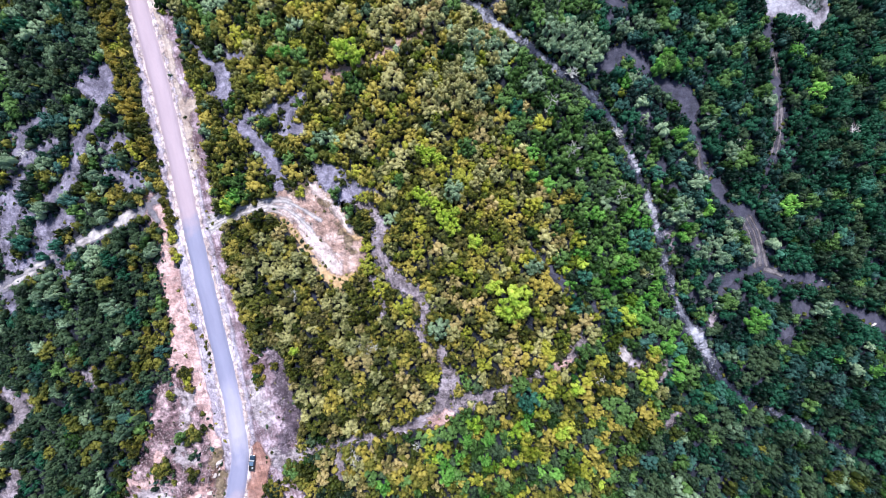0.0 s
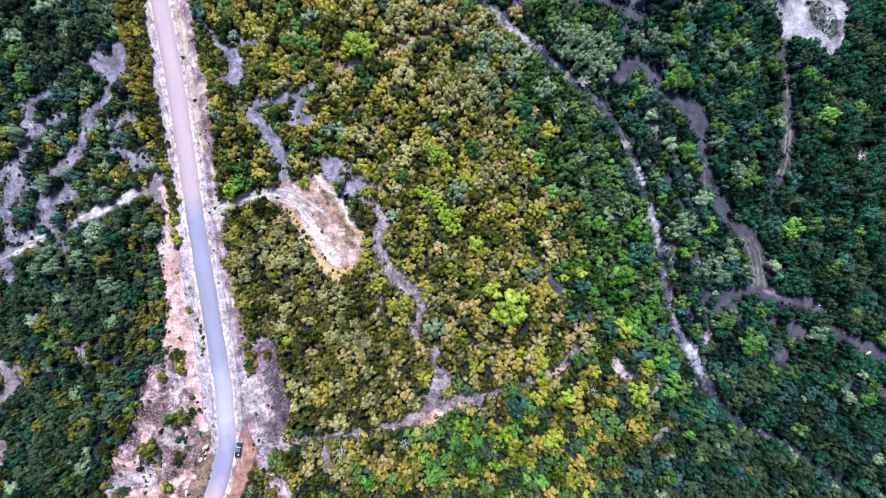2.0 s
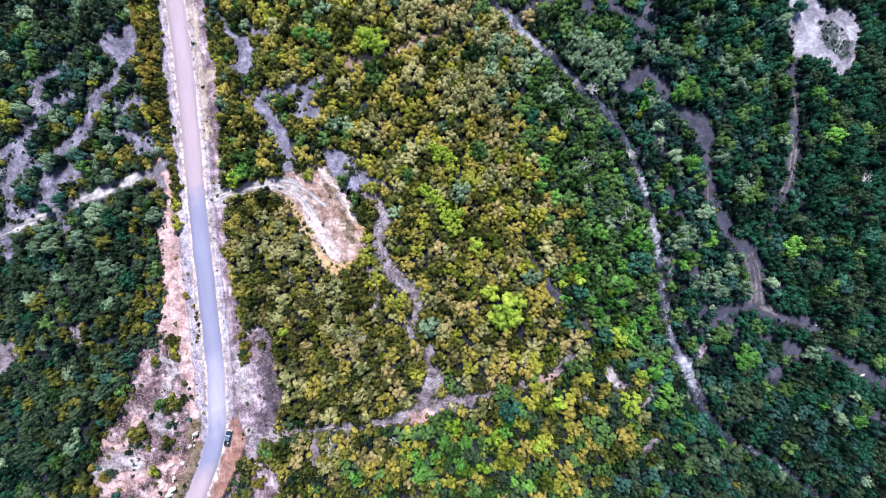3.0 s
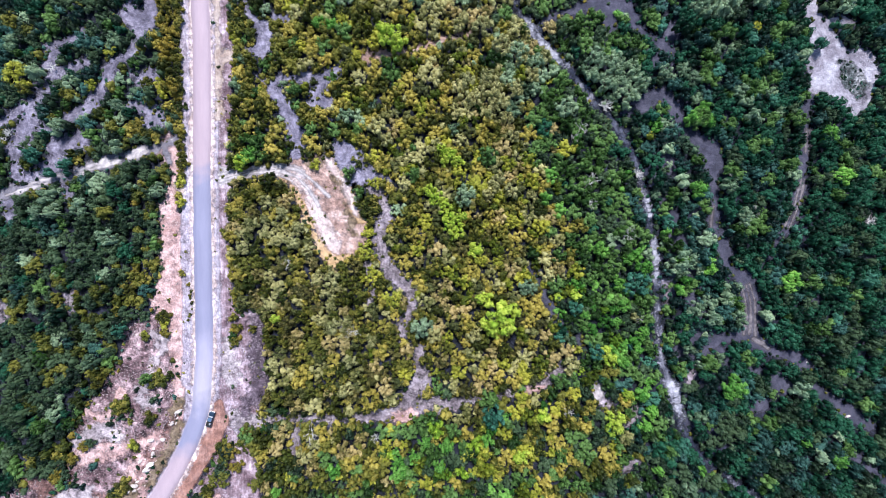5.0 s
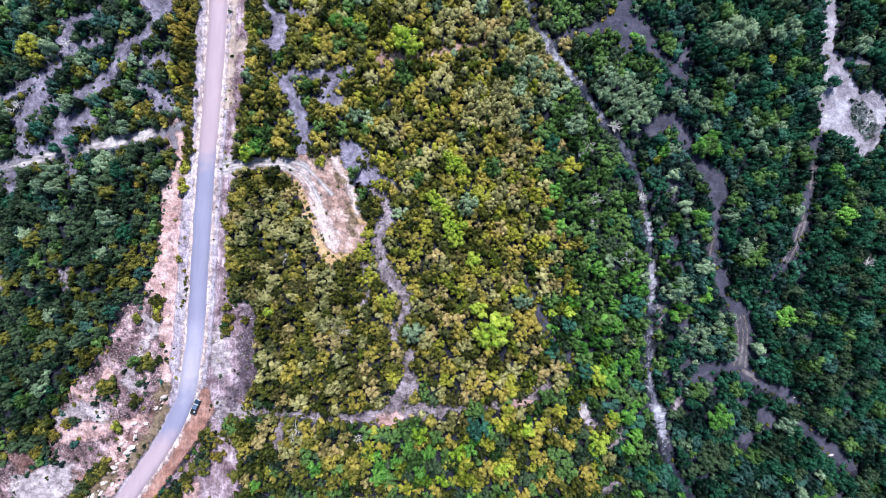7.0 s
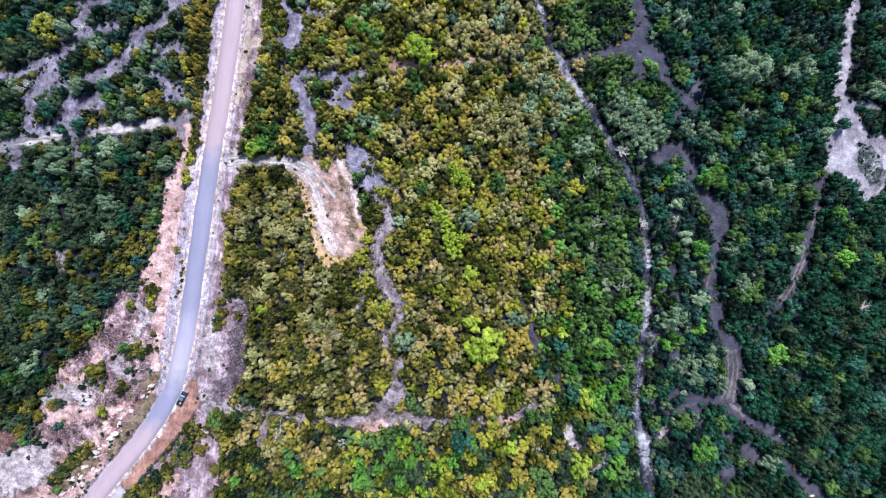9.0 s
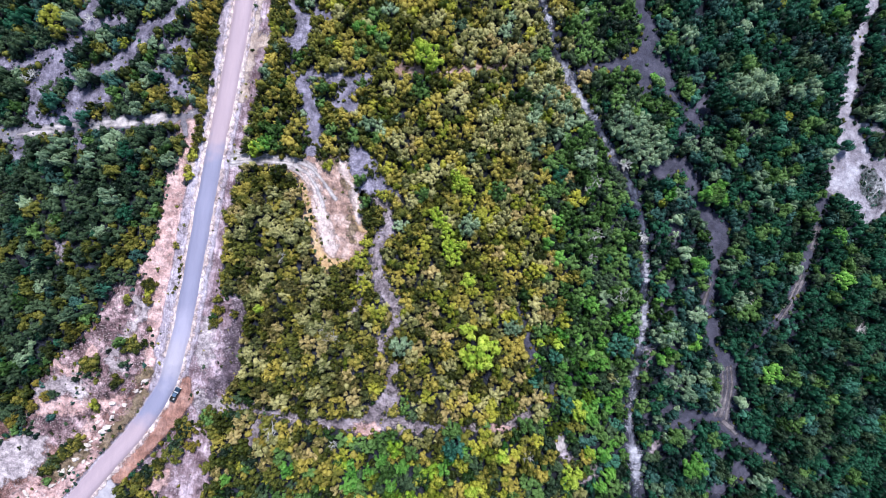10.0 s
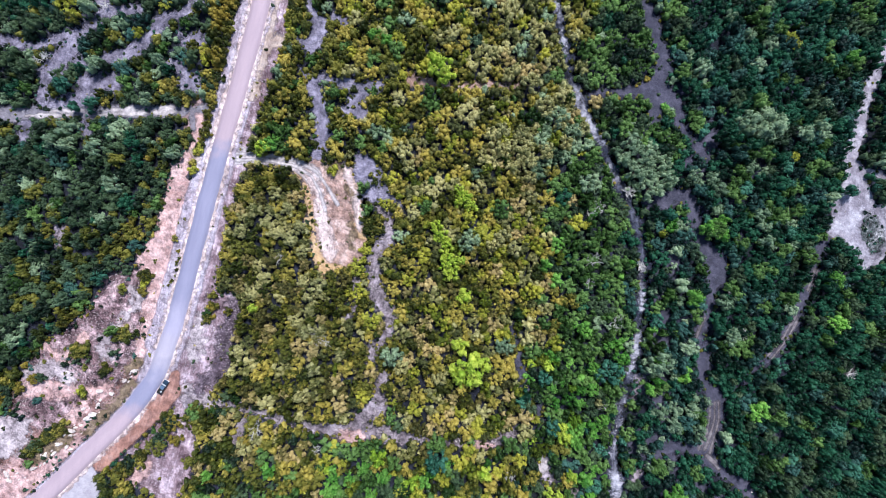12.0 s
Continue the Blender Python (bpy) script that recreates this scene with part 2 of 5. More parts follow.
M_BOULDER = soil_material("bleached_limestone", [(0.34, (0.459, 0.392, 0.365)), (0.5, (0.621, 0.553, 0.527)), (0.66, (0.756, 0.689, 0.661))], (0.405, 0.351, 0.324), 0.3, contrast=0.25)


def asphalt():
    """Sun-bleached asphalt: pinker, bluer and chalkier lengths set along y, paler in the wheel tracks and along its
    middle.
    """
    m, nt, b = base("worn_asphalt", 0.85)
    geo = nt.nodes.new("ShaderNodeNewGeometry")
    xyz = nt.nodes.new("ShaderNodeSeparateXYZ")
    nt.links.new(geo.outputs["Position"], xyz.inputs[0])
    shift = nt.nodes.new("ShaderNodeMath")
    shift.operation = "MULTIPLY_ADD"
    nt.links.new(noise_at(nt, 0.22, 3, 0.5), shift.inputs[0])
    shift.inputs[1].default_value = 14.0
    nt.links.new(xyz.outputs[1], shift.inputs[2])
    along = node(nt, "ShaderNodeMapRange")
    along.inputs["From Min"].default_value, along.inputs["From Max"].default_value = -103.0, 127.0
    nt.links.new(shift.outputs[0], along.inputs["Value"])
    pink, blue, chalk = (0.375, 0.300, 0.342), (0.232, 0.236, 0.335), (0.370, 0.350, 0.415)
    c = ramp(nt, along.outputs[0], [(0.0, pink), (0.217, pink), (0.25, blue), (0.276, blue), (0.312, chalk), (0.345, (0.33, 0.32, 0.42)), (0.40, blue), (0.572, blue), (0.60, pink), (1.0, pink)])
    c = mixed(nt, "MULTIPLY", 1.0, c, ramp(nt, noise_at(nt, 0.5, 5, 0.65, (1.0, 0.16, 1.0)), [(0.3, (0.91, 0.90, 0.92)), (0.7, (1.08, 1.07, 1.07))]))
    c = mixed(nt, "MULTIPLY", 1.0, c, ramp(nt, noise_at(nt, 14.0, 2, 0.5), [(0.3, (0.9, 0.9, 0.9)), (0.7, (1.08, 1.08, 1.08))]))
    across = nt.nodes.new("ShaderNodeAttribute")
    across.attribute_name = "across"
    lanes = ramp(nt, across.outputs["Fac"], [(0.0, (1.16, 1.14, 1.12)), (0.10, (0.96, 0.96, 0.97)), (0.30, (1.02, 1.02, 1.02)), (0.46, (1.07, 1.06, 1.05)), (0.54, (1.07, 1.06, 1.05)), (0.70, (1.0, 1.0, 1.0)), (0.90, (0.95, 0.95, 0.97)), (1.0, (1.16, 1.14, 1.12))])
    c = mixed(nt, "MULTIPLY", 1.0, c, lanes)
    nt.links.new(c, b.inputs["Base Color"])
    bump(nt, b, noise_at(nt, 20.0, 3, 0.6), 0.4, 0.02)
    return m


M_ROAD = asphalt()

# ---------------------------------------------------------------- plan of the land, in metres
ROAD = [(-68.9, 124.4), (-68.6, 107.3), (-68.2, 79.5), (-68.2, 62.9), (-68.6, 49.7), (-69.0, 39.8), (-69.7, 24.9), (-70.2, 10.1), (-70.5, -4.8), (-70.9, -19.7), (-71.2, -29.6), (-72.0, -37.0), (-73.0, -44.6), (-75.4, -51.2), (-79.7, -60.0), (-84.9, -68.2), (-88.4, -73.6), (-93.0, -81.0), (-97.0, -87.0), (-106.0, -99.5), (-120.5, -119.0)]
ROAD_HALF = 2.62

TRUCK = (-69.9, -47.5)

CREEK = [(9.4, 102.6, 0.69), (14.4, 91.9, 0.83), (24.4, 68.7, 0.94), (27.4, 63.8, 1.45), (31.6, 58.3, 1.14), (35.7, 53.9, 1.20), (40.6, 48.1, 0.94), (46.4, 40.6, 1.14), (50.9, 34.5, 1.01), (54.7, 28.2, 0.94), (57.2, 21.6, 1.01), (59.1, 14.2, 1.01), (60.1, 6.8, 0.89), (61.3, -0.7, 0.89), (61.8, -9.7, 0.94), (61.6, -19.7, 0.94), (61.4, -29.6, 0.94), (62.8, -38.2, 1.20), (65.4, -44.8, 1.65), (66.4, -49.7, 1.27), (67.4, -56.0, 0.89), (70.7, -61.0, 0.6), (75.7, -67.6, 0.3), (85.6, -74.8, 0.25), (92.4, -81.7, 0.2), (107.4, -95.9, 0.2)]


def spline(points, step=1.2):
    """Catmull-Rom through the points (any number of columns), resampled about every step metres."""
    p = np.array(points, float)
    p = np.vstack([2 * p[0] - p[1], p, 2 * p[-1] - p[-2]])
    out = []
    for i in range(1, len(p) - 2):
        a, b, c, d = p[i - 1:i + 3]
        n = max(1, int(np.hypot(*(c - b)[:2]) / step))
        for s in np.arange(n) / n:
            out.append(0.5 * (2 * b + (c - a) * s + (2 * a - 5 * b + 4 * c - d) * s ** 2 + (3 * b - a - 3 * c + d) * s ** 3))
    out.append(p[-2])
    return np.array(out)


def strip_depth(points, x, y):
    """How far inside a strip (centre line with half widths) the places lie; negative outside."""
    q = spline(points, 4.0)
    best = np.full(x.shape, -1e9)
    for a, b in zip(q[:-1], q[1:]):
        d = b[:2] - a[:2]
        s = np.clip(((x - a[0]) * d[0] + (y - a[1]) * d[1]) / max(1e-9, d @ d), 0, 1)
        r = np.hypot(x - a[0] - s * d[0], y - a[1] - s * d[1])
        best = np.maximum(best, a[2] + s * (b[2] - a[2]) - r)
    return best


def area_depth(points, x, y):
    """How far inside a polygon the places lie; negative outside."""
    p = np.array(points, float)[:, :2]
    r = np.full(x.shape, 1e9)
    inside = np.zeros(x.shape, bool)
    for a, b in zip(p, np.roll(p, -1, 0)):
        d = b - a
        s = np.clip(((x - a[0]) * d[0] + (y - a[1]) * d[1]) / max(1e-9, d @ d), 0, 1)
        r = np.minimum(r, np.hypot(x - a[0] - s * d[0], y - a[1] - s * d[1]))
        cross = (a[1] > y) != (b[1] > y)
        inside ^= cross & (x < d[0] * (y - a[1]) / (d[1] if d[1] else 1e-9) + a[0])
    return np.where(inside, r, -r)


def road_with(half):
    return [(x, y, half) for x, y in ROAD]


def beside_road(off, half):
    """A strip that follows the road at a distance from its centre line."""
    q = spline(ROAD, 9.0)
    t = np.gradient(q, axis=0)
    t /= np.hypot(t[:, 0], t[:, 1])[:, None]
    return [(x + ty * off, y - tx * off, half) for (x, y), (tx, ty) in zip(q, t)]


def ground_height(x, y):
    """Gentle swells, and the dip of the creek."""
    z = 0.12 * np.sin(x * 0.21 + 0.5) * np.cos(y * 0.17) + 0.10 * np.sin(x * 0.08 - y * 0.11 + 1.0)
    z = z * np.clip((-strip_depth(road_with(ROAD_HALF), x, y)) / 6, 0, 1)
    return z - 0.7 * np.exp(-(np.minimum(0, strip_depth(CREEK, x, y)) / 3.5) ** 2)


PATCHES = []


def patch(name, label, material, lift):
    """A kind of bare ground: its material and its height above the ground; strip() and area() say where it lies."""
    PATCHES.append((name, label, material, lift, [], []))


def strip(*points):
    """A band of the last patch: centre line with half widths."""
    PATCHES[-1][4].append(list(points))


def area(*points):
    """A field of the last patch, by its outline."""
    PATCHES[-1][5].append(list(points))


patch("verge", "pale gravel verge along the asphalt road", M_VERGE, 0.130)
strip(*[(x, y, 4.7 if y > -46 else 3.0) for x, y in ROAD])
strip(*[p for p in beside_road(4.6, 1.5) if p[1] > -42])
patch("gravel_shoulder", "grey-white gravel shoulder beside the road", M_SHOULDER, 0.050)
strip((-62.8, 82.8, 3.6), (-62.4, 62.9, 3.4), (-62.8, 49.7, 3.2), (-63.4, 36.5, 2.8), (-64.3, 23.3, 2.6), (-64.8, 6.8, 2.4), (-64.8, -9.7, 2.6), (-64.6, -26.3, 3.2), (-64.8, -39.5, 5.0))
area((-65.9, -19.7), (-61.4, -17.2), (-56.8, -16.0), (-53.2, -19.7), (-54.3, -32.9), (-53.2, -38.2), (-56.8, -41.1), (-54.8, -46.4), (-55.2, -49.7), (-61.4, -51.4), (-62.6, -55.2), (-58.5, -56.8), (-56.8, -64.3), (-56.8, -75.8), (-60.1, -82.7), (-70.6, -77.5), (-80.0, -75.8), (-72.5, -64.3), (-65.9, -53.5), (-68.1, -42.8))
patch("earth_slope", "brown stony earth below the road", M_EARTH, 0.034)
area((-75.0, -41.1), (-76.3, -43.6), (-80.0, -50.2), (-89.9, -63.4), (-95.6, -72.8), (-102.0, -77.3), (-118.0, -95.5), (-125.9, -61.7), (-111.8, -64.3), (-117.9, -67.6), (-111.0, -57.6), (-104.7, -42.8), (-91.5, -34.5), (-80.0, -32.9))
patch("road_cut", "pinkish caliche slope beside the road", M_CALICHE, 0.066)
strip((-80.0, 33.2, 3.0), (-78.6, 29.1, 2.6), (-77.0, 23.3, 1.4), (-80.0, 14.2, 2.8), (-78.0, 6.8, 4.2))
strip((-77.3, -32.9, 2.2), (-78.0, -39.5, 1.8), (-80.0, -44.8, 1.2))
area((-81.6, 12.6), (-74.0, 15.0), (-74.5, -32.9), (-76.3, -41.1), (-80.0, -41.1), (-80.0, -32.9), (-81.6, -26.3), (-82.4, -19.7), (-86.2, -12.2), (-82.4, -3.1), (-82.8, 6.8))
patch("rocky_ground", "pinkish-grey stony ground on the slope by the road", M_SLOPE, 0.042)
area((-80.0, -19.7), (-80.0, -36.2), (-83.3, -49.4), (-99.8, -67.6), (-113.0, -69.2), (-109.7, -49.7), (-106.0, -42.6), (-98.2, -33.6), (-94.4, -24.0), (-93.2, -18.4), (-86.6, -16.0))
area((-134.5, -67.6), (-122.9, -65.6), (-119.6, -70.9), (-122.9, -80.8), (-139.4, -80.8))
patch("driveway", "pale caliche driveway that leaves the road", M_PALE, 0.098)
strip((-66.1, 23.3, 3.8), (-63.4, 23.4, 2.2), (-58.5, 23.6, 1.4), (-51.9, 24.4, 1.3), (-46.3, 24.4, 1.7), (-42.0, 22.5, 2.6))
patch("clearing", "brownish scraped clearing among the shrubs", M_SCRAPE, 0.078)
area((-44.4, 24.9), (-41.6, 26.9), (-37.0, 27.3), (-33.4, 28.9), (-31.1, 25.8), (-28.4, 20.8), (-25.4, 15.0), (-23.5, 10.4), (-21.8, 4.3), (-23.8, 0.5), (-27.4, -1.5), (-30.4, -3.5), (-34.0, -1.8), (-36.7, 3.5), (-39.0, 9.4), (-42.3, 16.4), (-45.6, 21.3))
patch("clearing_rim", "whitish scraped rim of the clearing", M_RIM, 0.110)
strip((-33.4, 28.2, 0.7), (-31.2, 24.1, 0.9), (-29.1, 19.7, 0.9), (-26.8, 15.0, 1.0), (-25.1, 10.9, 0.8))
strip((-43.6, 23.3, 0.9), (-39.0, 18.3, 1.1), (-36.7, 11.7, 1.6), (-34.0, 5.9, 1.9), (-31.4, 0.8, 1.5))
patch("ochre_bank", "ochre earth bank at the edge of the clearing", M_ORANGE, 0.090)
strip((-45.9, 22.3, 0.65), (-42.9, 17.3, 0.91), (-40.1, 11.4, 0.91), (-37.5, 4.8, 0.91), (-34.9, -0.5, 1.17), (-32.0, -3.1, 1.56), (-29.4, -2.5, 1.04))
strip((-30.4, 23.3, 0.52), (-27.9, 18.3, 0.65), (-25.4, 13.0, 0.78))
strip((-23.8, 10.4, 1.82), (-26.3, 11.4, 1.17))
patch("turnout", "reddish-brown dirt turnout beside the road", M_BROWN, 0.146)
strip((-67.6, -43.6, 1.2), (-67.6, -48.1, 2.6), (-70.5, -53.7, 2.9), (-74.5, -59.8, 2.8), (-78.9, -66.6, 2.6), (-83.0, -73.5, 2.3))
patch("ochre_strip", "ochre earth strip along the road edge", M_OCHRE_DUST, 0.142)
strip((-64.6, 111.4, 0.7), (-63.6, 76.2, 0.8), (-63.4, 62.9, 0.9), (-63.8, 51.4, 0.8), (-64.3, 39.8, 0.5))
strip((-62.1, 57.6, 1.2), (-59.3, 58.6, 1.2), (-56.8, 59.3, 0.8))
strip((-77.0, 21.3, 1.2), (-75.7, 19.2, 0.8))
patch("grass_strip", "dry olive-brown grass strip below the road cut", M_GRASS, 0.138)
strip((-79.6, -48.6, 0.8), (-82.4, -55.0, 1.1), (-85.6, -60.2, 1.2), (-88.9, -66.0, 0.8))
strip((-94.1, -67.8, 1.5), (-98.6, -73.9, 1.6), (-102.0, -77.3, 1.0))
strip((-78.1, -42.0, 0.8), (-81.1, -45.2, 1.2))
patch("dark_rubble", "dark purplish rubble beside the shoulder", M_RUBBLE, 0.114)
strip((-55.8, -17.2, 1.6), (-55.2, -23.8, 2.2), (-55.8, -30.4, 2.4), (-54.8, -37.0, 2.2), (-57.2, -42.8, 1.8))
strip((-58.6, -42.1, 1.4), (-59.9, -46.1, 1.0))
patch("gravel_edge", "thin crumbled white gravel edge of the asphalt", M_RIM, 0.150)
strip(*beside_road(-2.85, 0.34))
strip(*[p for p in beside_road(2.85, 0.34) if p[1] > -43])
patch("limestone_patch", "whitish weathered limestone patch on the slope", M_SLAB, 0.106)
strip((-108.3, -52.8, 1.6), (-104.2, -50.1, 2.0), (-99.5, -50.4, 1.8), (-97.1, -51.9, 1.0))
strip((-86.2, -22.1, 1.0), (-82.9, -23.8, 0.9), (-90.7, -41.1, 0.9), (-86.2, -42.8, 1.2))
strip((-119.3, -75.4, 4.0), (-111.9, -71.1, 3.6), (-107.0, -68.8, 2.2), (-106.6, -66.5, 1.0))
strip((-63.4, -47.0, 1.4), (-59.3, -48.5, 1.2), (-55.4, -48.8, 1.0))
strip((-64.8, -26.3, 1.4), (-63.8, -32.9, 1.8), (-63.4, -37.8, 1.4))
strip((-57.5, -48.1, 1.4), (-51.9, -48.6, 1.0))
patch("pink_rubble", "pink crumbled rock on the slope", M_CALICHE, 0.094)
strip((-109.1, -57.8, 1.6), (-102.8, -55.9, 2.2), (-95.8, -54.6, 1.6))
strip((-90.5, -54.2, 1.4), (-85.9, -52.3, 1.6))
strip((-91.2, -58.6, 1.2), (-95.0, -63.8, 1.0))
strip((-108.9, -82.3, 2.0), (-106.8, -78.4, 1.6))
strip((-95.7, -39.3, 1.2), (-100.6, -47.3, 1.2), (-106.4, -44.4, 0.8))
strip((-71.8, -76.1, 1.6), (-69.9, -71.4, 1.4))
strip((-15.5, -49.6, 1.0), (-10.2, -48.6, 0.9))
strip((22.8, -43.3, 0.7), (26.8, -42.3, 0.9))
patch("roadside_bank", "crumbling pinkish-white bank below the road", M_CALICHE, 0.122)
area((-76.2, -42.5), (-78.7, -50.6), (-84.2, -59.5), (-90.0, -69.4), (-96.0, -79.4), (-102.0, -88.8), (-112.0, -100.0), (-116.0, -92.0), (-111.4, -82.3), (-104.8, -79.6), (-97.8, -74.7), (-92.9, -66.8), (-88.2, -60.9), (-83.4, -53.5), (-79.0, -45.3))
patch("caliche_spill", "powdery whitish caliche spilled on the slope", M_SLAB, 0.110)
area((-114.6, -66.7), (-108.2, -65.2), (-105.2, -69.4), (-106.0, -74.4), (-108.2, -76.8), (-111.6, -79.5), (-119.0, -82.0), (-123.0, -72.0))
patch("side_road", "pale gravel side road at the bend", M_SMOOTH, 0.118)
area((-84.9, -74.4), (-82.2, -78.6), (-78.7, -86.2), (-72.5, -101.8), (-88.6, -105.5), (-94.0, -89.8), (-92.0, -83.9))
patch("footpath", "grey dirt path through the shrubs", M_GREY, 0.058)
strip((-42.0, 24.6, 1.8), (-41.5, 31.6, 2.0), (-42.6, 39.0, 2.0), (-45.6, 44.8, 1.6), (-49.6, 49.4, 1.2), (-52.2, 51.7, 0.8))
strip((-28.4, 54.0, 1.5), (-31.7, 50.1, 1.6), (-35.7, 45.8, 1.1), (-37.0, 42.8, 0.8))
strip((-32.9, 51.0, 1.4), (-38.7, 50.7, 1.5), (-43.6, 50.7, 1.2), (-48.2, 50.1, 1.5))
strip((-63.4, 58.6, 0.85), (-58.5, 59.0, 0.9), (-53.5, 59.6, 1.3), (-50.5, 60.0, 2.6), (-49.2, 64.6, 2.2), (-51.9, 67.9, 1.3), (-54.3, 71.2, 1.0), (-56.0, 75.3, 0.8))
strip((-46.1, 68.9, 1.3), (-42.8, 68.2, 1.2))
strip((-35.7, 44.1, 1.3), (-31.7, 43.4, 1.8))
strip((-23.8, 24.9, 1.4), (-19.2, 22.0, 1.6), (-15.5, 20.3, 1.0))
area((-31.1, 30.6), (-29.1, 32.2), (-25.1, 32.2), (-22.8, 28.6), (-21.8, 23.3), (-18.5, 20.3), (-23.8, 19.0), (-29.1, 21.3), (-30.7, 25.8))
patch("dirt_path", "pinkish dirt path between the shrubs", M_SCRAPE, 0.060)
strip((-21.3, 56.5, 1.4), (-13.9, 56.5, 1.2), (-7.3, 57.5, 1.1), (-3.1, 59.0, 1.0), (2.6, 60.3, 0.8), (10.9, 61.3, 0.8))
patch("trail", "pale grey trail between the shrubs", M_STONY, 0.054)
strip((-22.1, 19.7, 1.09), (-17.2, 15.9, 1.75), (-16.4, 10.1, 1.97), (-18.5, 2.6, 1.75), (-16.8, -3.1, 1.86), (-14.7, -8.1, 2.18), (-10.9, -11.4, 1.86), (-9.6, -17.2, 1.53), (-12.9, -21.3, 1.75), (-13.2, -25.3, 1.53))
strip((-8.1, -28.9, 1.09), (-8.9, -33.7, 1.41), (-7.6, -38.2, 1.97), (-10.9, -42.5, 2.18), (-13.1, -47.4, 2.42))
strip((-22.1, -4.8, 0.66), (-21.3, -12.2, 0.98), (-23.0, -16.4, 0.55))
strip((-61.8, -49.4, 2.85), (-55.2, -48.6, 1.53), (-46.9, -48.2, 0.87), (-37.0, -48.7, 0.87), (-28.7, -48.9, 0.98), (-21.3, -48.7, 1.32), (-13.9, -47.9, 2.51), (-5.6, -45.4, 2.18), (1.0, -45.8, 1.41), (9.2, -44.8, 0.98), (19.2, -43.8, 0.87), (26.6, -41.8, 1.64), (30.7, -39.5, 1.97), (32.4, -37.5, 1.09))
strip((-8.1, -41.1, 1.09), (-4.0, -44.8, 1.75))
strip((30.1, -17.2, 1.09), (31.4, -20.0, 0.98))
strip((-44.9, -51.9, 1.09), (-45.6, -57.6, 1.32))
patch("pale_spot", "bare whitish limestone spot among the shrubs", M_PALE, 0.074)
strip((43.1, -42.8, 1.6), (43.3, -45.1, 1.7))
patch("stony_gap", "stony bare gap between the shrubs", M_STONY, 0.046)
strip((43.9, -46.9, 1.6), (46.9, -48.6, 1.0))
strip((55.2, -47.7, 0.9), (53.5, -51.9, 1.4), (51.9, -53.5, 0.8))
strip((49.7, -67.6, 1.4), (53.5, -65.1, 1.4), (55.8, -62.9, 0.8))
strip((64.8, -19.7, 0.5), (65.1, -13.0, 0.7))
strip((70.4, -41.1, 1.6), (71.2, -38.7, 1.0))
strip((-110.0, -9.7, 1.5), (-108.9, -13.0, 1.2))
strip((-129.5, -11.4, 1.6), (-128.2, -14.7, 1.4))
strip((-134.6, -8.7, 1.8), (-131.5, -16.4, 2.2), (-140.0, -22.7, 2.0))
strip((-137.7, -33.5, 2.0), (-142.6, -39.1, 2.4))
strip((123.2, 2.6, 1.4), (124.1, 5.1, 1.0))
patch("hill_track", "whitish stony track climbing from the road", M_TRACK, 0.070)
strip((-139.7, 17.4, 1.7), (-129.5, 20.3, 1.7), (-119.6, 22.6, 1.45), (-111.3, 24.6, 1.45), (-104.7, 26.4, 1.5), (-93.2, 29.6, 1.45), (-83.3, 32.2, 1.45), (-75.8, 34.4, 1.2))
strip((-80.3, 31.6, 0.78), (-79.0, 27.4, 0.65))
patch("track_streaks", "white stone streaks worn into the hill track", M_WHEEL, 0.160)
strip((-127.0, 20.2, 0.07), (-119.6, 22.0, 0.12), (-112.0, 23.8, 0.10))
strip((-121.0, 23.0, 0.06), (-113.0, 25.0, 0.12), (-105.0, 27.0, 0.14), (-97.0, 29.3, 0.08))
strip((-108.0, 24.9, 0.08), (-101.0, 26.8, 0.12), (-93.2, 29.0, 0.13), (-84.0, 31.6, 0.08))
strip((-94.0, 30.2, 0.07), (-86.0, 32.2, 0.13), (-78.0, 34.4, 0.16))
patch("glade", "grey stony glade between dark bushes", M_GLADE, 0.038)
strip((-126.2, 14.2, 1.70), (-125.9, 17.5, 1.70), (-127.5, 20.3, 1.70))
strip((-111.3, 22.3, 1.07), (-108.4, 19.2, 0.96))
strip((-122.6, 24.6, 1.6), (-124.9, 30.7, 1.8), (-120.4, 37.3, 1.8), (-118.6, 42.3, 1.6), (-116.3, 47.7, 1.2), (-113.8, 51.4, 1.6), (-117.0, 52.4, 1.2))
strip((-113.0, 33.2, 2.2), (-108.0, 34.5, 2.2), (-103.1, 35.2, 1.4))
strip((-121.2, 24.1, 1.70), (-112.2, 29.1, 2.34), (-109.4, 34.0, 2.13), (-103.9, 37.3, 1.70), (-103.4, 34.5, 1.70))
strip((-110.0, 41.1, 1.27), (-104.7, 43.4, 1.81), (-98.9, 46.7, 1.70), (-97.3, 52.2, 2.03), (-94.0, 56.7, 1.81), (-89.0, 60.0, 1.60), (-86.2, 65.4, 1.27))
strip((-91.8, 45.1, 1.07), (-86.9, 44.4, 1.27), (-81.6, 42.3, 2.13), (-85.7, 39.8, 1.70), (-80.0, 39.8, 1.27))
strip((-86.9, 51.7, 1.49), (-84.1, 53.9, 1.70))
strip((-102.3, 58.0, 1.92), (-112.2, 54.7, 1.70), (-115.5, 49.7, 1.70))
strip((-108.9, 63.8, 1.27), (-113.0, 62.9, 1.27))
strip((-89.5, 71.8, 3.20), (-83.8, 67.7, 2.56), (-82.7, 75.1, 1.70))
strip((-94.0, 54.3, 1.27), (-109.4, 40.5, 1.49), (-122.6, 39.0, 1.39), (-126.3, 33.1, 1.27))
strip((-120.9, 46.2, 1.49), (-129.7, 40.7, 1.39), (-146.5, 40.1, 1.27))
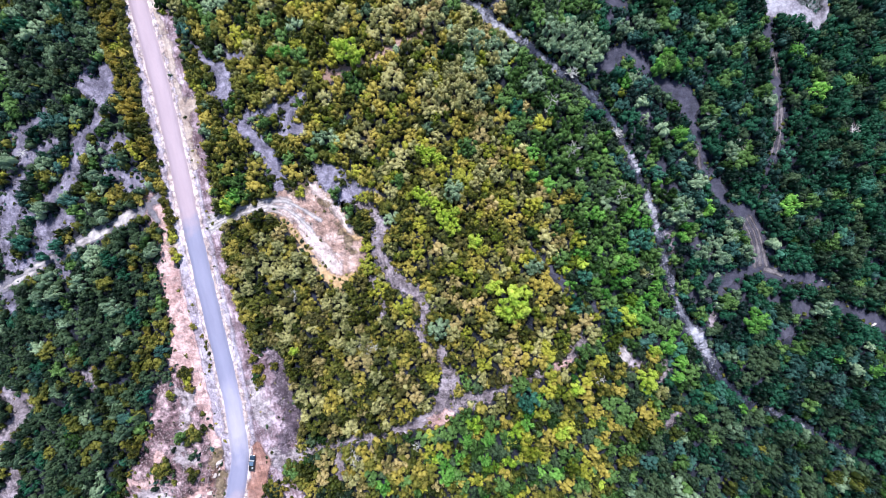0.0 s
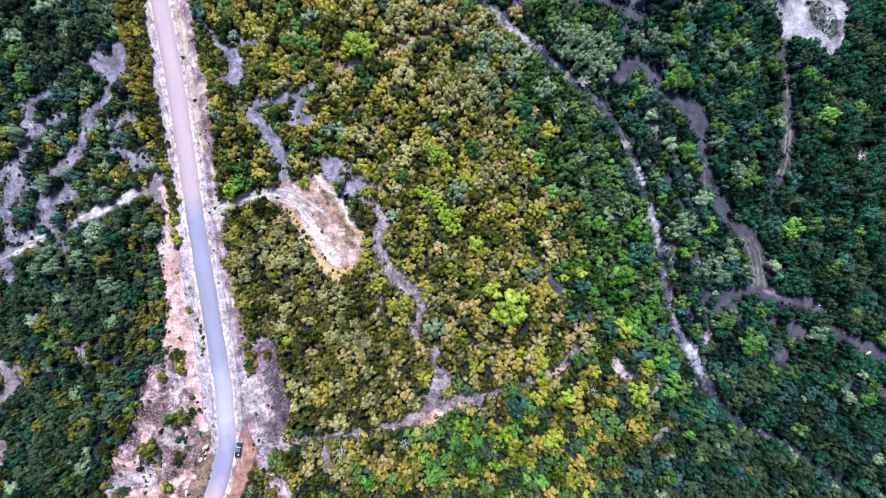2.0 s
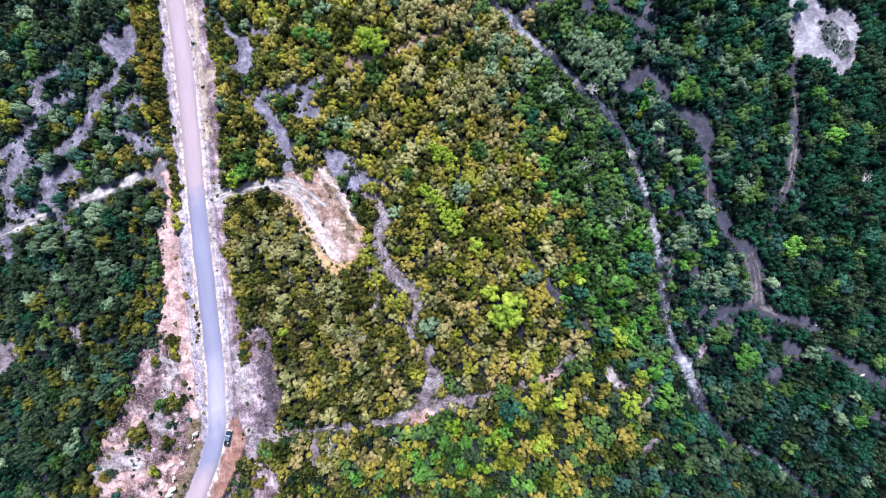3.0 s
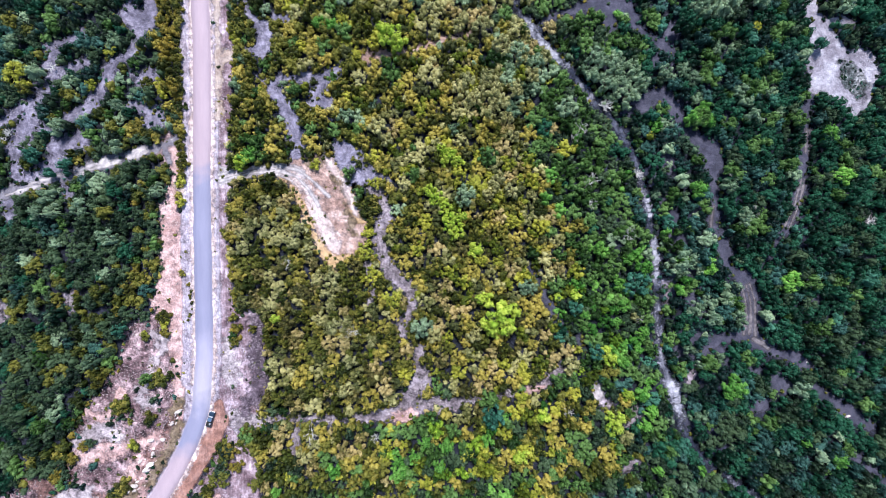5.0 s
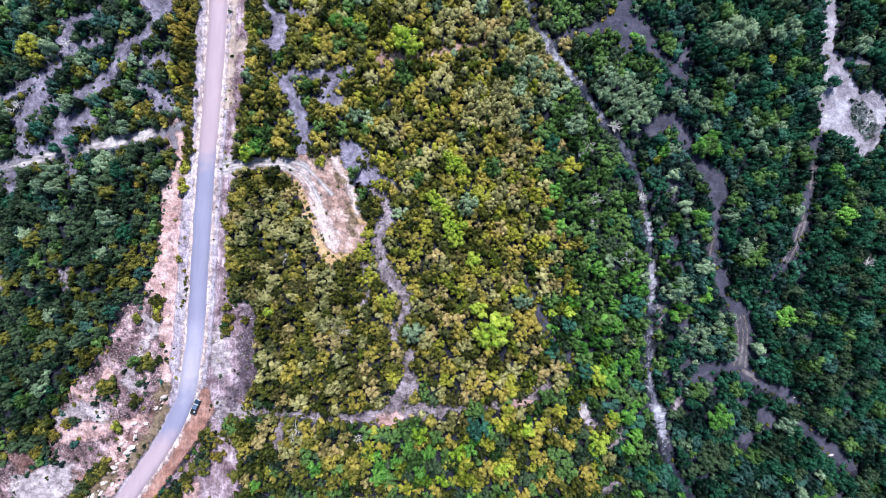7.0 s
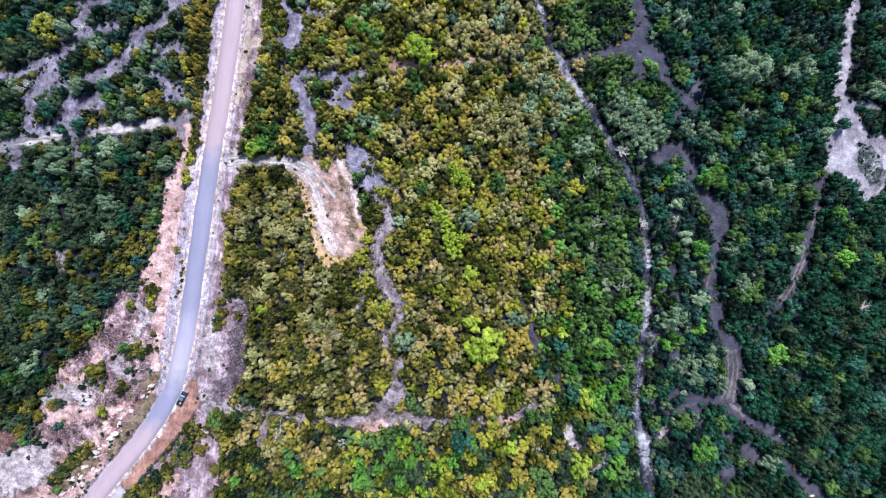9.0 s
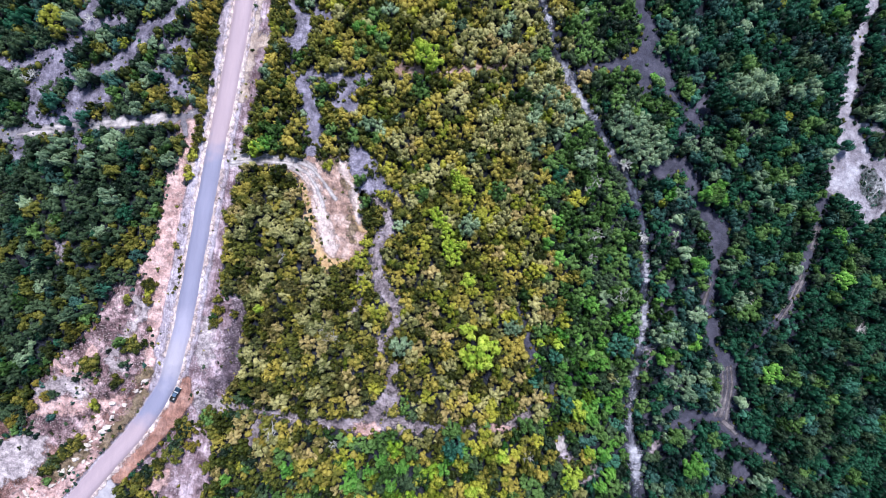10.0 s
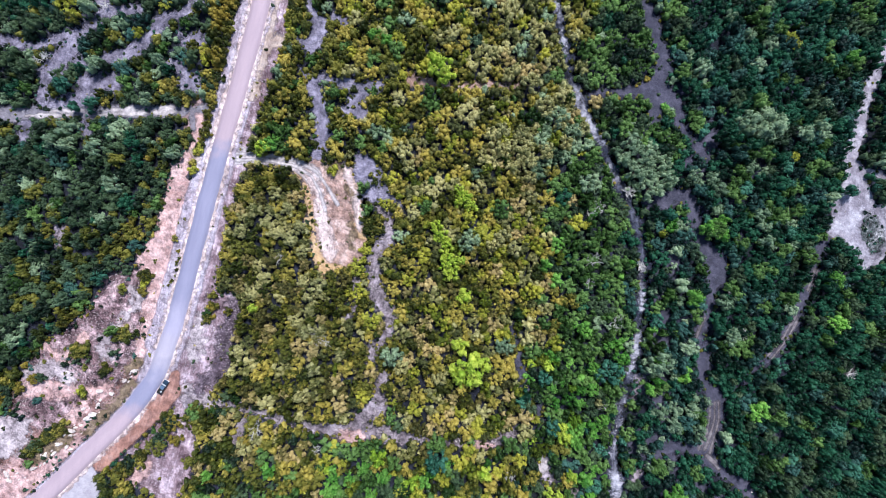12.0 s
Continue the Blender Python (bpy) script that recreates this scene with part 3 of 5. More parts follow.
strip((-88.9, 53.8, 1.27), (-81.9, 52.9, 1.07))
strip((-102.8, 66.7, 1.49), (-108.9, 63.2, 1.60), (-113.8, 57.6, 1.49))
strip((-118.3, 46.8, 1.70), (-123.3, 34.5, 2.13))
strip((-82.3, 40.8, 1.49), (-88.0, 44.9, 1.07))
patch("dirt_trail", "dark mauve dirt trail through the woods, tree shade in its colour", M_MAUVE, 0.062)
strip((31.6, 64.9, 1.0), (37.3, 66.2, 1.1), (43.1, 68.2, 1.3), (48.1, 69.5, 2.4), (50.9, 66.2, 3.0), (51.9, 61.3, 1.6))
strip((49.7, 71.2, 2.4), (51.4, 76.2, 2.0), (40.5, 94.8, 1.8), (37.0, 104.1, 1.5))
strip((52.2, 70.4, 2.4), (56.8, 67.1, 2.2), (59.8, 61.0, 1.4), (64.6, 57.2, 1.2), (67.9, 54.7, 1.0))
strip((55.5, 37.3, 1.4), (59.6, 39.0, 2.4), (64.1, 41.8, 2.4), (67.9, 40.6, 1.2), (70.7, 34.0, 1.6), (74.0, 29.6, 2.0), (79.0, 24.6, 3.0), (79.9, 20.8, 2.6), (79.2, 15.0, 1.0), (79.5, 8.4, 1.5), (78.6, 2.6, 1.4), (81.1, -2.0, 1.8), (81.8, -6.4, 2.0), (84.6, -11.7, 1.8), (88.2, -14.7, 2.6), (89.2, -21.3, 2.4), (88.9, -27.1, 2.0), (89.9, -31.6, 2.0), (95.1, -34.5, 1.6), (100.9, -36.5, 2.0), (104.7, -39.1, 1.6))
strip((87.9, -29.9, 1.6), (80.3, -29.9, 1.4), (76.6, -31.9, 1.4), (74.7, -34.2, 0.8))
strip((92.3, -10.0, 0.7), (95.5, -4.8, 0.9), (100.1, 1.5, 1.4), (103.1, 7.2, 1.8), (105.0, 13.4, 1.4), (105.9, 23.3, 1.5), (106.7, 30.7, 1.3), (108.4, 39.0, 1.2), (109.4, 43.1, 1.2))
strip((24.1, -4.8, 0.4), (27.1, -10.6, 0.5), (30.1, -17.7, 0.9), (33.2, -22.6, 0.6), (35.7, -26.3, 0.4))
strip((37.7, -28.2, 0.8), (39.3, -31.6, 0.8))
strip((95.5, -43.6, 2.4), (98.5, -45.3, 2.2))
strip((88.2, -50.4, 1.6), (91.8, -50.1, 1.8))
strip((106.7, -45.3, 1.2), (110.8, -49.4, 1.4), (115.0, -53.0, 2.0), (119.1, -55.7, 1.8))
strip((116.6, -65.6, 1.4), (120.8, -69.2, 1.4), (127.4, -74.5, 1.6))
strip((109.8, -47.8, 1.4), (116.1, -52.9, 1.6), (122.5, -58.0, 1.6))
patch("sand_clearing", "bright white sandy clearing in the woods", M_SAND, 0.082)
strip((110.2, 64.0, 2.2), (110.3, 74.8, 2.1), (110.8, 86.0, 2.0), (112.4, 96.5, 2.0), (119.5, 110.0, 2.0))
strip((115.0, 60.6, 0.9), (118.3, 60.9, 1.1), (122.4, 60.5, 0.7))
area((109.3, 64.6), (109.2, 56.3), (108.5, 48.1), (108.4, 40.6), (112.5, 39.6), (117.1, 38.2), (118.1, 35.2), (120.3, 31.4), (123.6, 34.3), (126.4, 38.2), (127.4, 42.3), (129.6, 45.6), (127.3, 50.9), (123.2, 53.4), (120.9, 51.0), (118.8, 53.6), (117.2, 57.0), (115.8, 60.0), (112.6, 64.2))
patch("rocky_hollow", "dark rocky hollow inside the sandy clearing", M_HOLLOW, 0.126)
area((117.9, 48.6), (120.3, 49.2), (123.2, 46.8), (125.4, 45.4), (125.7, 41.8), (124.6, 38.8), (122.4, 37.8), (119.9, 40.6), (117.6, 43.4))
patch("clearing_grass", "thin dry grass on the scraped clearing", M_GRASS, 0.180)
strip((-31.1, 21.6, 0.1), (-29.7, 18.3, 0.3), (-28.2, 14.2, 0.4), (-27.1, 9.3, 0.6), (-26.3, 5.1, 0.5))
strip((-37.8, 25.8, 0.7), (-34.5, 26.3, 0.9))
patch("driveway_ruts", "white wheel tracks worn into the driveway", M_WHEEL, 0.156)
strip((-64.8, 21.6, 0.22), (-60.1, 22.8, 0.22), (-54.3, 23.8, 0.22), (-46.9, 24.0, 0.22), (-42.0, 22.0, 0.22), (-38.7, 18.3, 0.22), (-36.0, 13.4, 0.22))
strip((-64.8, 23.6, 0.22), (-60.1, 24.4, 0.22), (-54.3, 25.2, 0.22), (-46.9, 25.4, 0.22), (-41.1, 23.8, 0.22), (-37.0, 20.3, 0.22), (-32.9, 15.9, 0.22))
patch("wheel_ruts", "pale wheel ruts pressed into the dirt", M_RUT, 0.134)
strip((86.6, -15.5, 0.2), (87.5, -19.7, 0.22), (87.5, -24.6, 0.22), (86.6, -29.2, 0.2))
strip((87.9, -15.2, 0.2), (88.9, -19.7, 0.2), (88.9, -24.6, 0.2), (88.2, -29.2, 0.2))
strip((88.9, -14.7, 0.2), (90.2, -19.7, 0.2), (90.2, -24.6, 0.2), (89.9, -29.9, 0.2))
strip((78.0, 0.2, 0.3), (78.3, 3.5, 0.3), (79.3, 8.4, 0.2))
strip((89.4, -30.9, 0.5), (91.8, -32.2, 0.5), (93.5, -33.7, 0.3))
strip((107.4, 29.6, 0.25), (106.7, 23.3, 0.25))
strip((108.5, 29.6, 0.25), (107.9, 22.5, 0.25))
strip((105.1, 15.0, 0.2), (103.1, 8.4, 0.2), (99.8, 1.8, 0.2))
strip((106.0, 14.7, 0.2), (104.2, 8.1, 0.2), (101.1, 1.2, 0.2))
patch("open_soil", "bare soil between sparse trees, shade and haze in its bluish grey", M_MAUVE, 0.030)
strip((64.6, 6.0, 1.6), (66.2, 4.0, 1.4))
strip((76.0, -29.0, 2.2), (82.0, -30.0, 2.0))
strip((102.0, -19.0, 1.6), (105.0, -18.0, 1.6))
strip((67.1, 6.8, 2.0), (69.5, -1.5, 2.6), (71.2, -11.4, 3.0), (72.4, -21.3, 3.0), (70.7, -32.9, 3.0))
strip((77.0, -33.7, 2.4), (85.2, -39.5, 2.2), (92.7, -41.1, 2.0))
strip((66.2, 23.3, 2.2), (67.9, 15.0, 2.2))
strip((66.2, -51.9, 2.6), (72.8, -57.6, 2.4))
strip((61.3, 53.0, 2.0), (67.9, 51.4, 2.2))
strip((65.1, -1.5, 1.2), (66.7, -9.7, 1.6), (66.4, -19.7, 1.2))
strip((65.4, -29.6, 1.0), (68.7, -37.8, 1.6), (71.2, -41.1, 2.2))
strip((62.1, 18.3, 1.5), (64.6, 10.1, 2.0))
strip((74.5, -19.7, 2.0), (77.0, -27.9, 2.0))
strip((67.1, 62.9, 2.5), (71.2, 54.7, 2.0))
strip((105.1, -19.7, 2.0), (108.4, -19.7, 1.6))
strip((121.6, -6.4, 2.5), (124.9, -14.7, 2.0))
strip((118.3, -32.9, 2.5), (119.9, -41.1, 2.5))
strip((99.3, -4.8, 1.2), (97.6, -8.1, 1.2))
patch("creek", "damp creek bed between the trees, darkened by shade in its colour", M_BED, 0.086)
strip(*CREEK)
patch("creek_gravel", "pale washed gravel in the creek bed", M_WASH, 0.174)
strip((25.1, 67.6, 0.6), (27.4, 63.6, 1.5), (31.1, 58.6, 0.9), (35.7, 54.3, 1.2), (38.3, 50.7, 0.4))
strip((42.3, 45.6, 0.2), (45.6, 41.5, 0.3))
strip((58.1, 16.7, 0.3), (59.8, 10.9, 0.6), (60.5, 6.8, 0.4))
strip((61.4, 0.2, 0.3), (61.9, -8.1, 0.5), (61.8, -13.0, 0.3))
strip((61.6, -19.7, 0.4), (61.6, -27.9, 0.5), (62.3, -34.5, 0.5), (63.4, -39.8, 0.9), (65.4, -44.8, 1.5), (66.4, -49.7, 1.0), (67.6, -55.2, 0.4))
strip((15.1, 88.7, 0.6), (20.3, 79.8, 0.6), (22.5, 73.5, 0.5))
strip((78.8, -68.3, 0.3), (82.3, -73.1, 0.5), (88.8, -79.1, 0.4))


def waver(x, y):
    """A smooth random field about 0, with swings of about 4 m and 1.6 m reach, that frays the rims of the bare ground."""
    out = np.zeros(x.shape)
    for reach, size, seed in ((4.2, 1.3, 1.7), (1.6, 0.7, 5.3)):
        u, v = x / reach, y / reach
        i, j = np.floor(u), np.floor(v)
        f, g = u - i, v - j
        f, g = f * f * (3 - 2 * f), g * g * (3 - 2 * g)
        h = [np.modf(np.abs(np.sin((i + a) * 127.1 + (j + b) * 311.7 + seed) * 43758.5453))[0] for a, b in ((0, 0), (1, 0), (0, 1), (1, 1))]
        out += size * ((h[0] * (1 - f) + h[1] * f) * (1 - g) + (h[2] * (1 - f) + h[3] * f) * g - 0.5)
    return out


MADE = ("verge", "driveway", "turnout", "gravel_edge", "side_road", "wheel_ruts", "driveway_ruts", "creek_gravel", "clearing_rim")


def depth_of(name, strips, areas, x, y):
    d = np.full(x.shape, -1e9)
    for s in strips:
        d = np.maximum(d, strip_depth(s, x, y))
    for a in areas:
        d = np.maximum(d, area_depth(a, x, y))
    return d + waver(x, y) * (0.25 if name in MADE else 0.5 if name == "creek" else 1.0)


# ---------------------------------------------------------------- mesh helpers
def mesh_of(name, verts, faces, mats, smooth=False):
    me = bpy.data.meshes.new(name)
    me.from_pydata([tuple(v) for v in verts], [], [tuple(int(i) for i in f) for f in faces])
    for m in mats:
        me.materials.append(m)
    if smooth:
        me.polygons.foreach_set("use_smooth", np.ones(len(me.polygons), bool))
    me.update()
    return me


def triangle_mesh(name, verts, tris, mats, slot=None):
    """A big mesh of triangles, straight from arrays."""
    me = bpy.data.meshes.new(name)
    n, k = len(verts), len(tris)
    me.vertices.add(n)
    me.vertices.foreach_set("co", np.asarray(verts, np.float32).ravel())
    me.loops.add(3 * k)
    me.loops.foreach_set("vertex_index", np.asarray(tris, np.int32).ravel())
    me.polygons.add(k)
    me.polygons.foreach_set("loop_start", np.arange(0, 3 * k, 3, dtype=np.int32))
    for m in mats:
        me.materials.append(m)
    if slot is not None:
        me.polygons.foreach_set("material_index", np.asarray(slot, np.int32))
    me.polygons.foreach_set("use_smooth", np.ones(k, bool))
    me.update(calc_edges=True)
    return me


def part(name, bm, material, parent, label=""):
    me = bpy.data.meshes.new(name)
    bm.to_mesh(me)
    bm.free()
    me.materials.append(material)
    ob = new(name, me)
    ob.parent = parent
    return tagged(ob, label)


def box(size, at=(0, 0, 0), bevel=0.0, taper=None):
    """A bevelled block; taper shrinks its top in x and y."""
    bm = bmesh.new()
    bmesh.ops.create_cube(bm, size=1)
    for v in bm.verts:
        if taper and v.co.z > 0:
            v.co.x *= taper[0]
            v.co.y *= taper[1]
        v.co = Vector(v.co[i] * size[i] for i in range(3)) + Vector(at)
    if bevel:
        bmesh.ops.bevel(bm, geom=bm.edges[:], offset=bevel, segments=2, affect="EDGES", profile=0.6)
    return bm


# ---------------------------------------------------------------- ground
def stretched(half, step, far):
    fine = np.arange(-half, half + step, step)
    grow = []
    d, s = fine[-1], step
    while d < far:
        s *= 1.35
        d += s
        grow.append(d)
    grow = np.array(grow)
    return np.concatenate([-grow[::-1] + (fine[0] + fine[-1]), fine, grow])


gx, gy = np.meshgrid(stretched(155, 2.0, 2600), stretched(120, 2.0, 2600))
gzv = ground_height(gx, gy)
nx, ny = gx.shape[1], gx.shape[0]
idx = np.arange(nx * ny).reshape(ny, nx)
a, b, c, d = idx[:-1, :-1].ravel(), idx[:-1, 1:].ravel(), idx[1:, 1:].ravel(), idx[1:, :-1].ravel()
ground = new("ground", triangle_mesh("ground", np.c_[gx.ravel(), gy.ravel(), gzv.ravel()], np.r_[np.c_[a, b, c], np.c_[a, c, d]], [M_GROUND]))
tagged(ground, "stony ground with leaf litter under the shrubs, gap shade in its colour", "ground", kind="structure")


def build_patch(name, label, material, lift, strips, areas):
    xs, ys = [], []
    for s in strips:
        q = np.array(s)
        xs += [q[:, 0].min() - 5, q[:, 0].max() + 5]
        ys += [q[:, 1].min() - 5, q[:, 1].max() + 5]
    for s in areas:
        q = np.array(s)
        xs += [q[:, 0].min() - 3, q[:, 0].max() + 3]
        ys += [q[:, 1].min() - 3, q[:, 1].max() + 3]
    step = {"wheel_ruts": 0.14, "driveway_ruts": 0.14, "gravel_edge": 0.3}.get(name, 0.6)
    px, py = np.meshgrid(np.arange(min(xs), max(xs), step), np.arange(min(ys), max(ys), step))
    dep = depth_of(name, strips, areas, px, py)
    ny, nx = px.shape
    idx = np.arange(nx * ny).reshape(ny, nx)
    keep = (np.maximum.reduce([dep[:-1, :-1], dep[1:, :-1], dep[:-1, 1:], dep[1:, 1:]]) > (-0.6 if step < 0.5 else -2.6)).ravel()
    a, b, c, d = (q.ravel()[keep] for q in (idx[:-1, :-1], idx[:-1, 1:], idx[1:, 1:], idx[1:, :-1]))
    tris = np.r_[np.c_[a, b, c], np.c_[a, c, d]]
    used, inv = np.unique(tris, return_inverse=True)
    x, y = px.ravel()[used], py.ravel()[used]
    me = triangle_mesh(name, np.c_[x, y, ground_height(x, y) + lift], inv.reshape(-1, 3), [material])
    at = me.attributes.new("depth", "FLOAT", "POINT")
    at.data.foreach_set("value", dep.ravel()[used].astype(np.float32))
    return tagged(new(name, me), label, "ground", kind="structure")


for row in PATCHES:
    build_patch(*row)


def build_road():
    """The asphalt ribbon: slightly crowned, with a broken, wavering edge and thickness."""
    q = spline(ROAD, 0.7)
    t = np.gradient(q, axis=0)
    t /= np.hypot(t[:, 0], t[:, 1])[:, None]
    side = np.c_[t[:, 1], -t[:, 0]]
    offs = [(-1.0, -0.12), (-0.99, 0.175), (-0.5, 0.22), (-0.2, 0.24), (0, 0.25), (0.2, 0.24), (0.5, 0.22), (0.99, 0.175), (1.0, -0.12)]
    verts, faces = [], []
    rng = np.random.default_rng(5)
    wob = np.convolve(rng.normal(0, 0.16, len(q) + 8), np.ones(5) / 5, "same")[:len(q)]
    wob2 = np.convolve(rng.normal(0, 0.16, len(q) + 8), np.ones(5) / 5, "same")[:len(q)]
    for i in range(len(q)):
        for o, z in offs:
            w = ROAD_HALF * o + (wob[i] if o < -0.9 else wob2[i] if o > 0.9 else 0)
            verts.append((q[i, 0] + side[i, 0] * w, q[i, 1] + side[i, 1] * w, z))
    k = len(offs)
    for i in range(len(q) - 1):
        for j in range(k - 1):
            faces.append((i * k + j, i * k + j + 1, (i + 1) * k + j + 1, (i + 1) * k + j))
    me = mesh_of("road", verts, faces, [M_ROAD], True)
    me.attributes.new("across", "FLOAT", "POINT").data.foreach_set("value", np.tile([0.5 + 0.5 * o for o, _ in offs], len(q)).astype(np.float32))
    tagged(new("road", me), "worn pale grey asphalt road without markings", "road", kind="structure")


build_road()

# ---------------------------------------------------------------- plants
ICO = [(0, 0, 1), *[(0.894 * math.cos(k * math.tau / 5), 0.894 * math.sin(k * math.tau / 5), 0.447) for k in range(5)],
       *[(0.894 * math.cos((k + 0.5) * math.tau / 5), 0.894 * math.sin((k + 0.5) * math.tau / 5), -0.447) for k in range(5)], (0, 0, -1)]
ICO_F = [(0, 1 + k, 1 + (k + 1) % 5) for k in range(5)] + [(1 + k, 6 + k, 1 + (k + 1) % 5) for k in range(5)] + \
        [(6 + k, 6 + (k + 1) % 5, 1 + (k + 1) % 5) for k in range(5)] + [(11, 6 + (k + 1) % 5, 6 + k) for k in range(5)]


def crown_shape(rng, radius, lobe=0.67, leaves=22, leaf=0.24, tall=0.8, loose=0.30, upright=1.35):
    """A crown of the radius that it is meant for, scaled to 1: upright tufts of uneven height, each a core thick with
    leaf sprays. Returns places, triangles and a leaf tone: random tuft by tuft, with light and shade added, tops paler,
    cores darker."""
    verts, tris, tuft_shade, n = [], [], [], 0
    ico, icof = np.array(ICO), np.array(ICO_F[:15])
    stretch = rng.uniform(0.85, 1.12, 2)
    lobes = max(4, int(1.10 * radius ** 2 / lobe ** 2))
    for k in range(lobes):
        r = math.sqrt((k + 0.2) / lobes) * rng.uniform(0.74, 1.0)
        th = k * 2.39996 + rng.uniform(-0.6, 0.6)
        size = lobe / radius * rng.choice([0.6, 0.8, 0.95, 1.15, 1.4]) * rng.uniform(0.9, 1.1)
        c = np.array([r * math.cos(th) * stretch[0], r * math.sin(th) * stretch[1], tall * (0.20 + 0.68 * math.sqrt(max(0, 1 - r * r))) * rng.uniform(0.62, 1.18)])
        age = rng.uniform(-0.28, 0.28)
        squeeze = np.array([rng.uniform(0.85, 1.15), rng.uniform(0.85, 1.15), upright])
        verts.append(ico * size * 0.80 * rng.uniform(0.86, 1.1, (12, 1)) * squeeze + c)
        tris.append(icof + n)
        # shading put into the leaf tone: cores darker, paler upwards
        tuft_shade.append(age - 0.08 + 0.16 * ico[:, 2].clip(0))
        n += 12
        for _ in range(leaves):
            d = rng.normal(size=3)
            d[2] = abs(d[2]) + 0.05
            d /= np.linalg.norm(d)
            p = c + d * size * rng.uniform(0.76, 1.16) * squeeze
            nrm = d + np.array([0, 0, 0.25]) + rng.normal(size=3) * loose
            nrm /= np.linalg.norm(nrm)
            u = np.cross(nrm, rng.normal(size=3))
            u /= np.linalg.norm(u)
            w = np.cross(nrm, u)
            s = leaf / radius * rng.uniform(0.6, 1.4)
            verts.append(np.array([p - u * s - w * s * 0.45, p - u * s * 0.6 + w * s * 0.6, p + u * s * 1.1 + nrm * s * 0.35]))
            tris.append(np.array([(0, 2, 1)]) + n)
            # sprays get a paler tone the more they face up, like lit tops
            tuft_shade.append(np.full(3, age + 0.16 * d[2] + rng.uniform(-0.08, 0.08)))
            n += 3
    return np.vstack(verts), np.vstack(tris), np.concatenate(tuft_shade)


def drift(x, y, reach, seed):
    """A smooth random field, 0 to 1, evenly spread."""
    n = noise.noise(Vector((x / reach, y / reach, seed * 7.3))) + 0.5 * noise.noise(Vector((x / reach * 2.1, y / reach * 2.1, seed * 3.1)))
    return 1 / (1 + math.exp(-4.5 * n))


def planted(name, label, places, shapes, rng, category="shrubs"):
    """Many plants in one mesh. places: rows of x, y, radius, height, species number."""
    places = np.asarray(places, float)
    pick = rng.integers(0, len(shapes), len(places))
    turn = rng.uniform(0, math.tau, len(places))
    z0 = ground_height(places[:, 0], places[:, 1])
    vs, ts, ms, tones, n = [], [], [], [], 0
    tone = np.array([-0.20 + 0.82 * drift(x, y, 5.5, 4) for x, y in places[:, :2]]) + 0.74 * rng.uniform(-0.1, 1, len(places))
    for k, (v, t, tuft_shade) in enumerate(shapes):
        rows = np.flatnonzero(pick == k)
        if not len(rows):
            continue
        p, co, si = places[rows], np.cos(turn[rows])[:, None], np.sin(turn[rows])[:, None]
        x = (v[:, 0] * co - v[:, 1] * si) * p[:, 2:3] + p[:, 0:1]
        y = (v[:, 0] * si + v[:, 1] * co) * p[:, 2:3] + p[:, 1:2]
        z = v[:, 2] * p[:, 3:4] + z0[rows][:, None]
        vs.append(np.stack([x, y, z], -1).reshape(-1, 3))
        ts.append((t[None] + (np.arange(len(rows)) * len(v))[:, None, None] + n).reshape(-1, 3))
        ms.append(np.repeat(p[:, 4].astype(int), len(t)))
        tones.append((tone[rows][:, None] + tuft_shade[None]).ravel())
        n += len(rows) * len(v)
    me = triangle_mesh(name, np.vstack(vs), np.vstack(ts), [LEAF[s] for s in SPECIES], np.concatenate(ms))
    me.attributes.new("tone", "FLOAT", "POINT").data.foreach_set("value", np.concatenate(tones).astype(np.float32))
    return tagged(new(name, me), label, category, kind="stuff")


# where which plants prevail: x, y, reach in x and y, weights by kind
ZONES = []


def zone(x, y, reach_x, reach_y, **weights):
    ZONES.append(((x, y), reach_x, reach_y, weights))


zone(-109.7, -6.4, 28.1, 49.6, grey_green=1.5, slate_green=0.6, deep_green=0.6, moss_green=6.0, dark_olive=1.2, green=0.6)
zone(-75.8, 51.4, 2.3, 24.8, rusty=3, olive=2, yellow_green=0.5)
zone(-84.4, 3.5, 2.6, 18.2, olive=0.8, rusty=1, dark_olive=2.4, moss_green=2, green=1.4)
zone(-104.7, 53.0, 23.1, 18.2, grey_green=1.0, slate_green=1.3, deep_green=1.2, moss_green=4.5, dark_olive=1.2, green=1.0)
zone(-119.6, -57.6, 14.9, 11.6, deep_green=3, moss_green=2.5, green=1.5)
zone(-92.8, -26.3, 4.3, 9.9, olive=1.2, rusty=0.8, moss_green=3, dark_olive=2, grey_green=0.4)
zone(-102.3, -39.5, 3.3, 5.0, olive=0.5, rusty=0.6, moss_green=3, dark_olive=2, grey_green=0.4)
zone(-114.6, -57.6, 4.3, 3.0, olive=0.6, rusty=0.8, moss_green=3, dark_olive=1.5)
zone(-48.6, 54.7, 13.2, 21.5, pale=0.6, dark_olive=2.6, green=1.6, olive=2.4, grey_green=0.5, yellow_green=0.6)
zone(-10.6, 43.1, 18.2, 18.2, pale=1.5, yellow_green=1.4, olive=3.4, dark_olive=0.8, grey_green=0.4, green=0.5)
zone(12.6, 44.8, 11.5, 16.0, tan=1.8, pale=5.0, yellow_green=1.0, grey_green=0.8, olive=1.6, dark_olive=0.8)
zone(-50.2, 8.4, 9.9, 13.2, pale=2.5, tan=1.5, olive=2, dark_olive=1.2)
zone(-32.0, -26.3, 18.2, 16.5, pale=2.2, tan=1.5, olive=3.2, dark_olive=1.6)
